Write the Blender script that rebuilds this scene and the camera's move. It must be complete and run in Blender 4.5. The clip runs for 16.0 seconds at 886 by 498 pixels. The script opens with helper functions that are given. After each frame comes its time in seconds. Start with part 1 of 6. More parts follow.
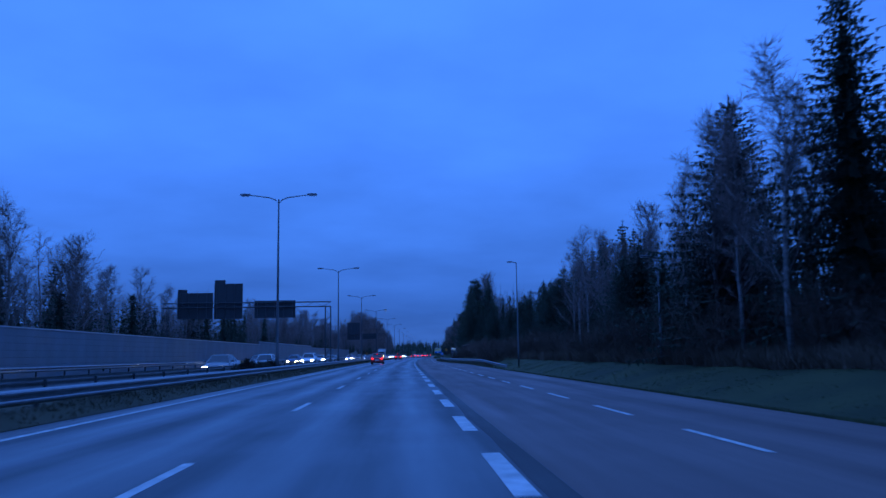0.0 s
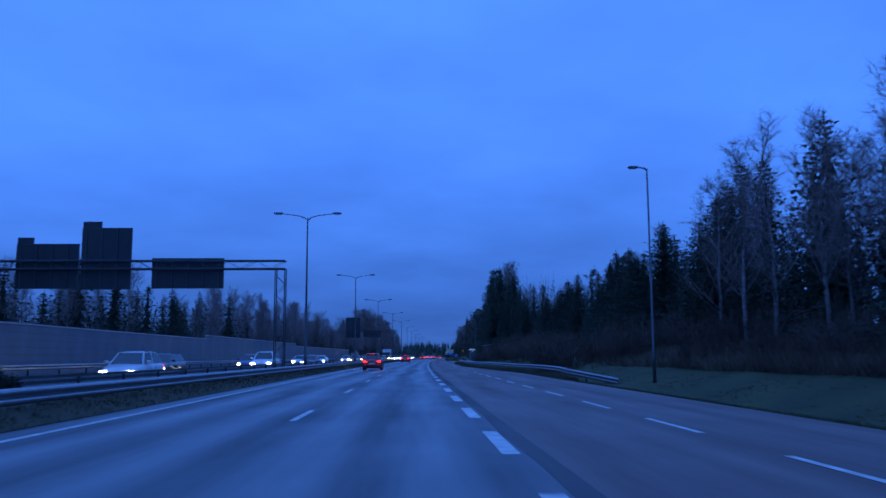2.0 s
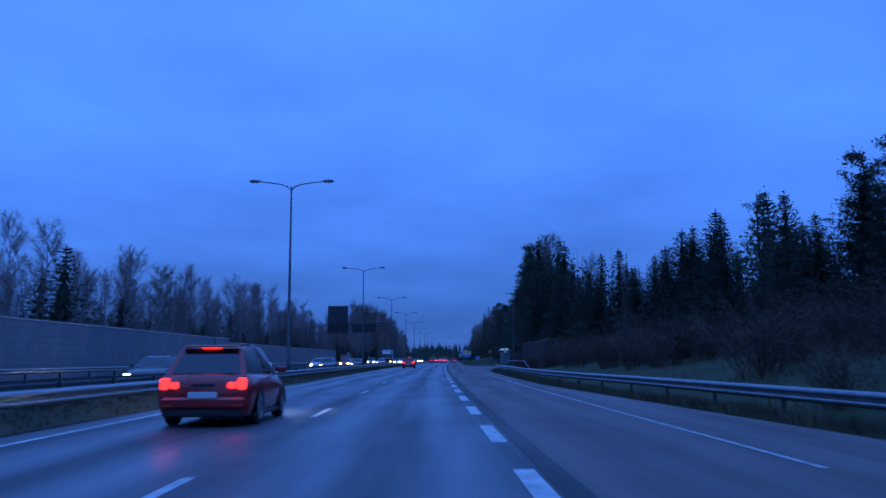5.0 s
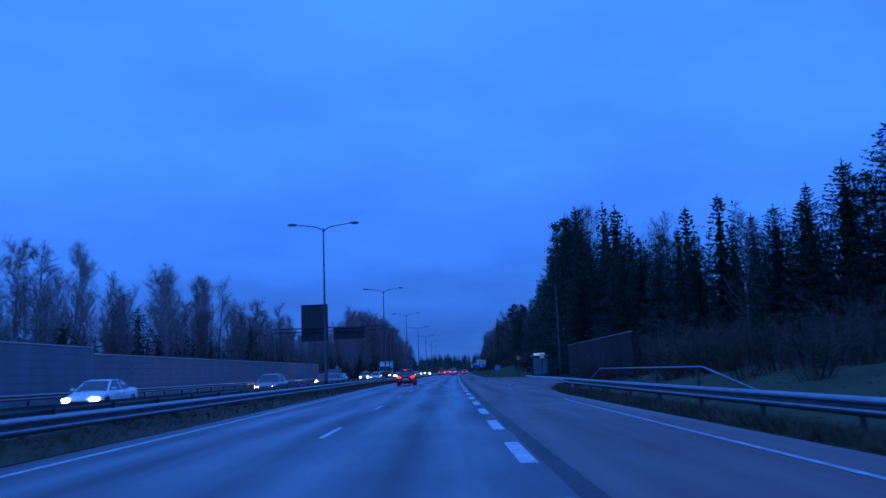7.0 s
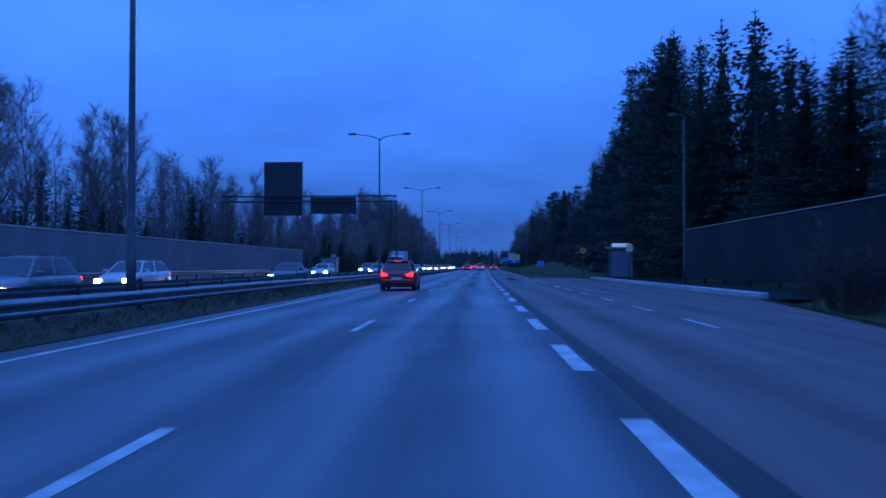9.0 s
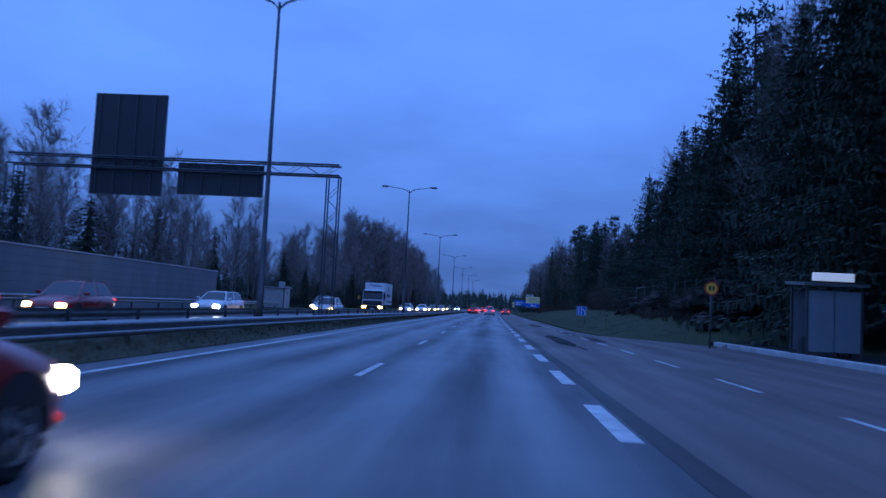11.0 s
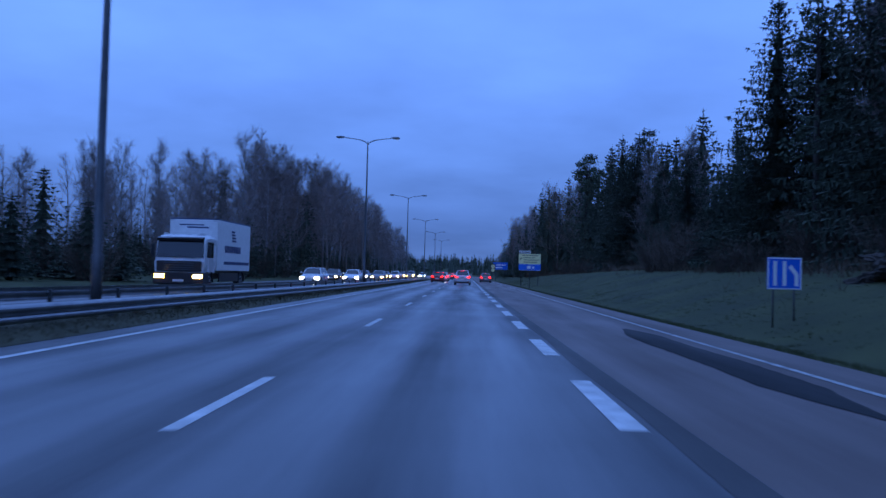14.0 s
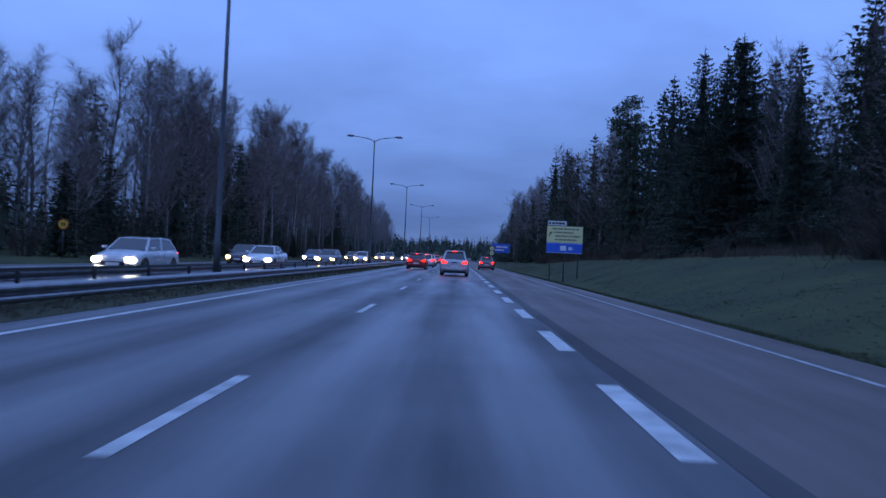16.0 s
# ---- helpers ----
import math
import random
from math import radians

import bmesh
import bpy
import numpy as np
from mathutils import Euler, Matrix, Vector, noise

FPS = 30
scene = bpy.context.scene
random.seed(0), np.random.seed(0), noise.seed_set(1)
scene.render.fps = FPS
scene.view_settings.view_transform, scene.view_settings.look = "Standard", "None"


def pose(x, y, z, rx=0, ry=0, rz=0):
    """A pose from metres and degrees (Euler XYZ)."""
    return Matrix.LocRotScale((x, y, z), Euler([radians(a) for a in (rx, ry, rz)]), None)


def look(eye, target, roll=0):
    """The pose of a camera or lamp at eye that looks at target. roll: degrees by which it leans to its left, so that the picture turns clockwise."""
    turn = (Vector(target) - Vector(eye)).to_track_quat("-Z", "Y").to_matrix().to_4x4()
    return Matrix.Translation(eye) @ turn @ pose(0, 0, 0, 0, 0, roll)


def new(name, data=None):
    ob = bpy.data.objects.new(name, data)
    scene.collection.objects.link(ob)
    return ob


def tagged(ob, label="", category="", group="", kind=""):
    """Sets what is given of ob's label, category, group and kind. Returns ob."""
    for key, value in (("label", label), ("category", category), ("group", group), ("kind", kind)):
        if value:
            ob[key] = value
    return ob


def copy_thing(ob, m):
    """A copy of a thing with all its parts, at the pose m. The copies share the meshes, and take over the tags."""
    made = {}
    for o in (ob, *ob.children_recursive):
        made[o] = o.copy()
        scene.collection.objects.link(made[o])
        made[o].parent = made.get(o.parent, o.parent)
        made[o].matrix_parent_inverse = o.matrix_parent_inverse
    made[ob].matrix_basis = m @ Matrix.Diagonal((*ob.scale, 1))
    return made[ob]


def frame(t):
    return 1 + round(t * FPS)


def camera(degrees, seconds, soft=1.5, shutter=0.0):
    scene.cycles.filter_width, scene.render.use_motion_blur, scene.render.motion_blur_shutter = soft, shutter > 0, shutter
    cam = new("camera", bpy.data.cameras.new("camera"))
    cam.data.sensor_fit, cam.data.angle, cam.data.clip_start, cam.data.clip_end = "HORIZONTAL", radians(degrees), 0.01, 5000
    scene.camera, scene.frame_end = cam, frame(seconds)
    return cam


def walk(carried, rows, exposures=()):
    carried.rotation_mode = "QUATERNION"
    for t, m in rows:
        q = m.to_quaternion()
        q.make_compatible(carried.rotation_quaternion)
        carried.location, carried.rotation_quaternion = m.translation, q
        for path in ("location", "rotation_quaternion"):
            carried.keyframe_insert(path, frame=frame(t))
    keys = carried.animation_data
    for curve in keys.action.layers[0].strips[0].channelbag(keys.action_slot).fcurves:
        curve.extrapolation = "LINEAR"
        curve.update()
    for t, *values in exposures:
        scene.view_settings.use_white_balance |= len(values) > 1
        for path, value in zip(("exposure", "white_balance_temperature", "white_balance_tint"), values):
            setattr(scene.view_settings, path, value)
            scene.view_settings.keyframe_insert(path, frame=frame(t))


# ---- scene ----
# ------------------------------------------------------------------ camera
cam = camera(57.0, 16.0, soft=1.5, shutter=0.25)
PATH = [
    (0, (0.001, -0.002, 1.197), (0.0937, 1.9788, 1.4534), -0.89),
    (0.5, (-0.038, 9.706, 1.197), (0.0549, 11.6873, 1.4555), -0.65),
    (1, (-0.114, 19.364, 1.197), (-0.0232, 21.3447, 1.4565), -0.44),
    (1.5, (-0.177, 29.060, 1.197), (-0.0942, 31.0410, 1.4564), -0.32),
    (2, (-0.227, 38.807, 1.197), (-0.1559, 40.7886, 1.4580), -0.27),
    (2.5, (-0.289, 48.411, 1.197), (-0.2231, 50.3937, 1.4538), -0.30),
    (3, (-0.298, 57.971, 1.197), (-0.2383, 59.9533, 1.4519), -0.17),
    (3.5, (-0.278, 67.597, 1.197), (-0.2245, 69.5798, 1.4502), 0.03),
    (4, (-0.170, 77.472, 1.197), (-0.1159, 79.4551, 1.4478), 0.35),
    (4.5, (-0.066, 87.287, 1.197), (-0.0138, 89.2696, 1.4527), 0.17),
    (5, (0.030, 96.976, 1.197), (0.0784, 98.9574, 1.4651), -0.33),
    (5.5, (0.120, 106.531, 1.197), (0.1644, 108.5104, 1.4798), -0.95),
    (6, (0.207, 115.943, 1.197), (0.2475, 117.9203, 1.4920), -1.50),
    (6.5, (0.293, 125.202, 1.197), (0.3313, 127.1794, 1.4968), -1.78),
    (7, (0.378, 134.383, 1.197), (0.4160, 136.3607, 1.4930), -2.25),
    (7.5, (0.395, 143.499, 1.197), (0.4017, 145.4746, 1.5107), 3.55),
    (8, (0.490, 152.818, 1.197), (0.4938, 154.7856, 1.5530), 2.98),
    (8.5, (0.661, 162.257, 1.197), (0.6586, 164.2287, 1.5300), 1.53),
    (8.6, (0.673, 164.150, 1.197), (0.6700, 166.1276, 1.4956), 1.50),
    (8.7, (0.719, 166.043, 1.197), (0.7152, 168.0273, 1.4461), 0.90),
    (8.8, (0.755, 167.935, 1.197), (0.7545, 169.9261, 1.3806), 0.38),
    (8.9, (0.798, 169.824, 1.197), (0.7916, 171.8204, 1.3108), 0.40),
    (9, (0.858, 171.709, 1.197), (0.8222, 173.7081, 1.2383), -0.06),
    (9.2, (0.856, 175.469, 1.197), (0.7700, 177.4631, 1.3187), 0.25),
    (9.6, (0.902, 182.983, 1.197), (0.8088, 184.9757, 1.3364), 0.57),
    (10, (1.032, 190.484, 1.197), (0.9428, 192.4771, 1.3435), 1.22),
    (10.5, (1.273, 199.842, 1.197), (1.1971, 201.8353, 1.3429), 2.17),
    (11, (1.552, 209.175, 1.197), (1.4909, 211.1693, 1.3380), 2.87),
    (11.3, (1.718, 214.762, 1.197), (1.6610, 216.7566, 1.3357), 3.00),
    (11.5, (1.824, 218.484, 1.197), (1.7768, 220.4785, 1.3298), 2.94),
    (12, (2.060, 227.742, 1.197), (2.0292, 229.7385, 1.3094), 2.56),
    (12.5, (2.321, 236.948, 1.197), (2.3012, 238.9450, 1.2964), 2.13),
    (13, (2.596, 246.082, 1.197), (2.5877, 248.0799, 1.2795), 1.95),
    (13.5, (2.934, 255.264, 1.197), (2.9349, 257.2628, 1.2677), 1.88),
    (14, (3.209, 264.596, 1.197), (3.2190, 266.5950, 1.2582), 1.52),
    (14.5, (3.429, 274.029, 1.197), (3.4457, 276.0276, 1.2611), 2.74),
    (15, (3.711, 283.333, 1.197), (3.7288, 285.3316, 1.2592), 2.70),
    (15.5, (3.998, 292.647, 1.197), (4.0201, 294.6467, 1.2421), 2.64),
    (16, (4.260, 302.006, 1.197), (4.2921, 304.0052, 1.2174), 2.61),
]
EXPOSURES = [
    (0.0, -0.12, 4700, 12),
    (2.5, -0.05, 4880, 12),
    (4.0, 0.0, 5000, 10),
    (6.5, -0.05, 4500, 14),
    (8.0, -0.05, 4300, 14),
    (9.0, -0.05, 4600, 12),
    (11.5, 0.25, 5900, 10),
    (12.5, 0.35, 6150, 10),
    (14.5, 0.42, 6200, 10),
    (16.0, 0.45, 7300, 10),
]
walk(cam, [(t, look(eye, target, roll)) for t, eye, target, roll in PATH], EXPOSURES)

# ------------------------------------------------------------------ sky: overcast dusk
world = bpy.data.worlds.new("dusk_sky")
scene.world = world
world.use_nodes = True
wn, wl = world.node_tree.nodes, world.node_tree.links
wbg = wn["Background"]
wtc = wn.new("ShaderNodeTexCoord")
wsep = wn.new("ShaderNodeSeparateXYZ")
wl.new(wtc.outputs["Generated"], wsep.inputs[0])
wramp = wn.new("ShaderNodeValToRGB")
wl.new(wsep.outputs["Z"], wramp.inputs[0])
cr = wramp.color_ramp
cr.elements[0].position, cr.elements[0].color = 0.0, (0.070, 0.130, 0.330, 1)
cr.elements[1].position, cr.elements[1].color = 0.50, (0.170, 0.345, 0.960, 1)
for pos, col in ((1.0, (0.250, 0.500, 1.360, 1)), (0.05, (0.078, 0.158, 0.430, 1)), (0.14, (0.112, 0.232, 0.640, 1)), (0.28, (0.150, 0.310, 0.880, 1))):
    e = cr.elements.new(pos)
    e.color = col
# cloud sheet: the direction spread onto a flat ceiling
wadd = wn.new("ShaderNodeMath")
wadd.operation = "ADD"
wadd.inputs[1].default_value = 0.16
wl.new(wsep.outputs["Z"], wadd.inputs[0])
wdx, wdy = wn.new("ShaderNodeMath"), wn.new("ShaderNodeMath")
for node, axis in ((wdx, "X"), (wdy, "Y")):
    node.operation = "DIVIDE"
    wl.new(wsep.outputs[axis], node.inputs[0])
    wl.new(wadd.outputs[0], node.inputs[1])
wcom = wn.new("ShaderNodeCombineXYZ")
wl.new(wdx.outputs[0], wcom.inputs[0])
wl.new(wdy.outputs[0], wcom.inputs[1])
wnoise = wn.new("ShaderNodeTexNoise")
wnoise.inputs["Scale"].default_value = 1.15
wnoise.inputs["Detail"].default_value = 5
wnoise.inputs["Roughness"].default_value = 0.5
wl.new(wcom.outputs[0], wnoise.inputs["Vector"])
wmap = wn.new("ShaderNodeMapRange")
wmap.inputs["From Min"].default_value, wmap.inputs["From Max"].default_value = 0.3, 0.7
wmap.inputs["To Min"].default_value, wmap.inputs["To Max"].default_value = 0.80, 1.12
wl.new(wnoise.outputs[0], wmap.inputs[0])
wmul = wn.new("ShaderNodeVectorMath")
wmul.operation = "SCALE"
wl.new(wramp.outputs[0], wmul.inputs[0])
wl.new(wmap.outputs[0], wmul.inputs["Scale"])
wl.new(wmul.outputs[0], wbg.inputs["Color"])
wbg.inputs["Strength"].default_value = 1.0

# ------------------------------------------------------------------ helpers
KNOTS = np.arange(-60.0, 661.0, 60.0)
BEND = np.array([0.301, 0.028, -0.03, 0.226, 1.271, 2.829, 4.731, 6.831, 8.942, 11.076, 13.222, 15.379, 17.545])


def _second():
    n, h = len(KNOTS), 60.0
    a, b = np.eye(n), np.zeros((n, n))
    for i in range(1, n - 1):
        a[i, i - 1] = a[i, i + 1] = h / 6
        a[i, i] = 2 * h / 3
        b[i, i - 1] = b[i, i + 1] = 1 / h
        b[i, i] = -2 / h
    return np.linalg.solve(a, b) @ BEND


CURVE2 = _second()


def cx(y):
    """The road's sideways bend at y."""
    if y <= KNOTS[0]:
        return BEND[0] - 0.0045 * (y - KNOTS[0])
    if y >= KNOTS[-1]:
        return BEND[-1] + 0.0361 * (y - KNOTS[-1])
    i = int((y - KNOTS[0]) // 60.0)
    a = (KNOTS[i + 1] - y) / 60.0
    b = 1 - a
    return float(a * BEND[i] + b * BEND[i + 1] + ((a**3 - a) * CURVE2[i] + (b**3 - b) * CURVE2[i + 1]) * 600.0)


def heading(y):
    """Degrees about z by which the road turns from +y."""
    return -math.degrees(math.atan((cx(y + 1) - cx(y - 1)) / 2))


def at(u, y, z=0.0, turn=0.0):
    """A pose at the sideways offset u from the road's line."""
    return pose(cx(y) + u, y, z, 0, 0, heading(y) + turn)


def lerp(table, y):
    """Straight lines between (y, value) pairs."""
    return float(np.interp(y, [p[0] for p in table], [p[1] for p in table]))


class Build:
    """A mesh in the making."""

    def __init__(self):
        self.v, self.f, self.m, self.uv = [], [], [], None

    def add(self, verts, faces, mi=0):
        n = len(self.v)
        self.v.extend(tuple(p) for p in verts)
        self.f.extend(tuple(i + n for i in f) for f in faces)
        self.m.extend([mi] * len(faces))
        return self

    def box(self, x0, x1, y0, y1, z0, z1, mi=0, ch=0.0):
        """A box, with its upright and level edges chamfered by ch."""
        if ch <= 0:
            p = [(x, y, z) for z in (z0, z1) for x, y in ((x0, y0), (x1, y0), (x1, y1), (x0, y1))]
            return self.add(p, [(3, 2, 1, 0), (4, 5, 6, 7), (0, 1, 5, 4), (1, 2, 6, 5), (2, 3, 7, 6), (3, 0, 4, 7)], mi)
        rings = []
        for z, s in ((z0, ch), (z0 + ch, 0), (z1 - ch, 0), (z1, ch)):
            a, b, c, d = x0 + s, x1 - s, y0 + s, y1 - s
            k = ch
            rings.append([(a + k, c, z), (b - k, c, z), (b, c + k, z), (b, d - k, z), (b - k, d, z), (a + k, d, z), (a, d - k, z), (a, c + k, z)])
        return self.loft(rings, mi)

    def loft(self, rings, mi=0, caps=True, closed=True):
        n = len(rings[0])
        p = [q for r in rings for q in r]
        f = []
        for i in range(len(rings) - 1):
            for j in range(n if closed else n - 1):
                k = (j + 1) % n
                f.append((i * n + j, i * n + k, (i + 1) * n + k, (i + 1) * n + j))
        if caps:
            f.append(tuple(range(n - 1, -1, -1)))
            f.append(tuple((len(rings) - 1) * n + j for j in range(n)))
        return self.add(p, f, mi)

    def tube(self, path, radii, n=6, mi=0, caps=True):
        path = [Vector(p) for p in path]
        rings = []
        for i, p in enumerate(path):
            d = (path[min(i + 1, len(path) - 1)] - path[max(i - 1, 0)]).normalized()
            a = d.orthogonal().normalized() if abs(d.z) < 0.95 else Vector((1, 0, 0))
            a = (a - d * a.dot(d)).normalized()
            b = d.cross(a)
            r = radii[i] if isinstance(radii, (list, tuple)) else radii
            rings.append([p + (a * math.cos(t) + b * math.sin(t)) * r for t in (2 * math.pi * k / n for k in range(n))])
        return self.loft(rings, mi, caps)

    def disc(self, x, y, z, r, thick, n=16, mi=0):
        """A round plate that faces -y."""
        rings = [[(x + r * s * math.cos(t), y + d, z + r * s * math.sin(t)) for t in (2 * math.pi * k / n for k in range(n))] for d, s in ((thick, 1), (0.15 * thick, 1), (0, 0.97))]
        return self.loft(rings, mi)

    def mesh(self, name, mats, smooth=False):
        me = bpy.data.meshes.new(name)
        me.from_pydata([tuple(p) for p in self.v], [], self.f)
        for m in mats if isinstance(mats, (list, tuple)) else [mats]:
            me.materials.append(m)
        me.polygons.foreach_set("material_index", self.m)
        if smooth:
            me.polygons.foreach_set("use_smooth", [True] * len(self.f))
        if self.uv is not None:
            layer = me.uv_layers.new(name="road")
            idx = np.zeros(len(me.loops), dtype=np.int32)
            me.loops.foreach_get("vertex_index", idx)
            layer.data.foreach_set("uv", np.array(self.uv, dtype=np.float32)[idx].ravel())
        me.update()
        return me


def part(name, b, mats, parent=None, label="", smooth=False, place=None):
    """Links a Build as ONE mesh object under a thing or a part."""
    ob = new(name, b.mesh(name, mats, smooth))
    if parent is not None:
        ob.parent = parent
    if place is not None:
        ob.matrix_basis = place
    if label:
        tagged(ob, label)
    return ob


def again(ob, parent, place):
    """Another piece on the same mesh."""
    o = new(ob.name.split(".")[0], ob.data)
    o.parent = parent
    o.matrix_basis = place
    return o


def thing(name, label, category, group="", kind="", place=None):
    ob = new(name)
    ob.empty_display_size = 0.3
    if place is not None:
        ob.matrix_basis = place
    return tagged(ob, label, category, group, kind)


# ------------------------------------------------------------------ materials
def material(name, color, rough=0.6, metal=0.0, color2=None, scale=4.0, detail=5.0, stretch=(1, 1, 1), bump=0.0, bump_scale=None, vary=0.0, spec=0.5, wear=0.0):
    """Two-scale noise between two colours, fine relief, uneven gloss."""
    m = bpy.data.materials.new(name)
    m.use_nodes = True
    n, l = m.node_tree.nodes, m.node_tree.links
    p = n["Principled BSDF"]
    p.inputs["Metallic"].default_value = metal
    p.inputs["Specular IOR Level"].default_value = spec
    tc = n.new("ShaderNodeTexCoord")
    mp = n.new("ShaderNodeMapping")
    mp.inputs["Scale"].default_value = stretch
    l.new(tc.outputs["Object"], mp.inputs["Vector"])
    big = n.new("ShaderNodeTexNoise")
    big.inputs["Scale"].default_value = scale
    big.inputs["Detail"].default_value = detail
    l.new(mp.outputs[0], big.inputs["Vector"])
    fine = n.new("ShaderNodeTexNoise")
    fine.inputs["Scale"].default_value = bump_scale or scale * 14
    fine.inputs["Detail"].default_value = 3
    l.new(mp.outputs[0], fine.inputs["Vector"])
    both = n.new("ShaderNodeMath")
    both.operation = "MULTIPLY_ADD"
    both.inputs[1].default_value = 0.35
    l.new(fine.outputs[0], both.inputs[0])
    l.new(big.outputs[0], both.inputs[2])
    mr = n.new("ShaderNodeMapRange")
    mr.inputs["From Min"].default_value, mr.inputs["From Max"].default_value = 0.45, 0.95
    l.new(both.outputs[0], mr.inputs[0])
    mix = n.new("ShaderNodeMix")
    mix.data_type = "RGBA"
    c2 = color2 or tuple(c * 0.7 for c in color)
    mix.inputs[6].default_value, mix.inputs[7].default_value = (*c2, 1), (*color, 1)
    l.new(mr.outputs[0], mix.inputs[0])
    out = mix.outputs[2]
    if vary:
        oi = n.new("ShaderNodeObjectInfo")
        vr = n.new("ShaderNodeMapRange")
        vr.inputs["To Min"].default_value, vr.inputs["To Max"].default_value = 1 - vary, 1 + vary
        l.new(oi.outputs["Random"], vr.inputs[0])
        sc = n.new("ShaderNodeVectorMath")
        sc.operation = "SCALE"
        l.new(out, sc.inputs[0])
        l.new(vr.outputs[0], sc.inputs["Scale"])
        out = sc.outputs[0]
    l.new(out, p.inputs["Base Color"])
    rr = n.new("ShaderNodeMapRange")
    rr.inputs["To Min"].default_value, rr.inputs["To Max"].default_value = max(rough - 0.1 - wear, 0.03), min(rough + 0.1 + wear, 1)
    l.new(big.outputs[0], rr.inputs[0])
    l.new(rr.outputs[0], p.inputs["Roughness"])
    if bump:
        bp = n.new("ShaderNodeBump")
        bp.inputs["Strength"].default_value = bump
        bp.inputs["Distance"].default_value = 0.02
        l.new(fine.outputs[0], bp.inputs["Height"])
        l.new(bp.outputs[0], p.inputs["Normal"])
    return m


def glowing(name, color, strength, base=(0.5, 0.5, 0.5)):
    m = bpy.data.materials.new(name)
    m.use_nodes = True
    p = m.node_tree.nodes["Principled BSDF"]
    p.inputs["Base Color"].default_value = (*base, 1)
    p.inputs["Roughness"].default_value = 0.2
    p.inputs["Emission Color"].default_value = (*color, 1)
    p.inputs["Emission Strength"].default_value = strength
    return m


def road_material(name, lanes, dark, light, tint, rough, gloss=0.66, track=0.17):
    """Damp asphalt: worn wheel tracks along the lanes, a seam, stains, grain. UV: metres across and along."""
    m = bpy.data.materials.new(name)
    m.use_nodes = True
    n, l = m.node_tree.nodes, m.node_tree.links
    p = n["Principled BSDF"]
    uv = n.new("ShaderNodeUVMap")
    uv.uv_map = "road"
    sep = n.new("ShaderNodeSeparateXYZ")
    l.new(uv.outputs[0], sep.inputs[0])
    # a slow wander of the tracks
    wand = n.new("ShaderNodeTexNoise")
    wand.inputs["Scale"].default_value = 0.05
    l.new(uv.outputs[0], wand.inputs["Vector"])
    wa = n.new("ShaderNodeMath")
    wa.operation = "MULTIPLY_ADD"
    wa.inputs[1].default_value = 0.5
    l.new(wand.outputs[0], wa.inputs[0])
    l.new(sep.outputs["X"], wa.inputs[2])
    ph = n.new("ShaderNodeMath")
    ph.operation = "MULTIPLY_ADD"
    ph.inputs[1].default_value = 2 * math.pi / lanes[1]
    ph.inputs[2].default_value = -2 * math.pi / lanes[1] * (lanes[0] + 0.25)
    l.new(wa.outputs[0], ph.inputs[0])
    cs = n.new("ShaderNodeMath")
    cs.operation = "COSINE"
    l.new(ph.outputs[0], cs.inputs[0])
    # stains stretched along the road
    mp = n.new("ShaderNodeMapping")
    mp.inputs["Scale"].default_value = (1.0, 0.06, 1.0)
    l.new(uv.outputs[0], mp.inputs[0])
    st = n.new("ShaderNodeTexNoise")
    st.inputs["Scale"].default_value = 1.3
    st.inputs["Detail"].default_value = 6
    l.new(mp.outputs[0], st.inputs["Vector"])
    blot = n.new("ShaderNodeTexNoise")
    blot.inputs["Scale"].default_value = 0.35
    blot.inputs["Detail"].default_value = 5
    l.new(uv.outputs[0], blot.inputs["Vector"])
    grain = n.new("ShaderNodeTexNoise")
    grain.inputs["Scale"].default_value = 55
    grain.inputs["Detail"].default_value = 2
    l.new(uv.outputs[0], grain.inputs["Vector"])
    s1 = n.new("ShaderNodeMath")
    s1.operation = "MULTIPLY_ADD"
    s1.inputs[1].default_value = -track
    l.new(cs.outputs[0], s1.inputs[0])
    l.new(st.outputs[0], s1.inputs[2])
    s2 = n.new("ShaderNodeMath")
    s2.operation = "MULTIPLY_ADD"
    s2.inputs[1].default_value = 0.35
    l.new(blot.outputs[0], s2.inputs[0])
    l.new(s1.outputs[0], s2.inputs[2])
    s3 = n.new("ShaderNodeMath")
    s3.operation = "MULTIPLY_ADD"
    s3.inputs[1].default_value = 0.35
    l.new(grain.outputs[0], s3.inputs[0])
    l.new(s2.outputs[0], s3.inputs[2])
    mr = n.new("ShaderNodeMapRange")
    mr.inputs["From Min"].default_value, mr.inputs["From Max"].default_value = 0.45, 1.25
    l.new(s3.outputs[0], mr.inputs[0])
    mix = n.new("ShaderNodeMix")
    mix.data_type = "RGBA"
    mix.inputs[6].default_value = (dark * tint[0], dark * tint[1], dark * tint[2], 1)
    mix.inputs[7].default_value = (light * tint[0], light * tint[1], light * tint[2], 1)
    l.new(mr.outputs[0], mix.inputs[0])
    l.new(mix.outputs[2], p.inputs["Base Color"])
    rr = n.new("ShaderNodeMapRange")
    rr.inputs["From Min"].default_value, rr.inputs["From Max"].default_value = 0.3, 1.1
    rr.inputs["To Min"].default_value, rr.inputs["To Max"].default_value = rough + 0.16, rough - 0.10
    l.new(s2.outputs[0], rr.inputs[0])
    sp = n.new("ShaderNodeMapRange")
    sp.inputs["From Min"].default_value, sp.inputs["From Max"].default_value = 0.35, 1.05
    sp.inputs["To Min"].default_value, sp.inputs["To Max"].default_value = 0.3 * gloss, gloss
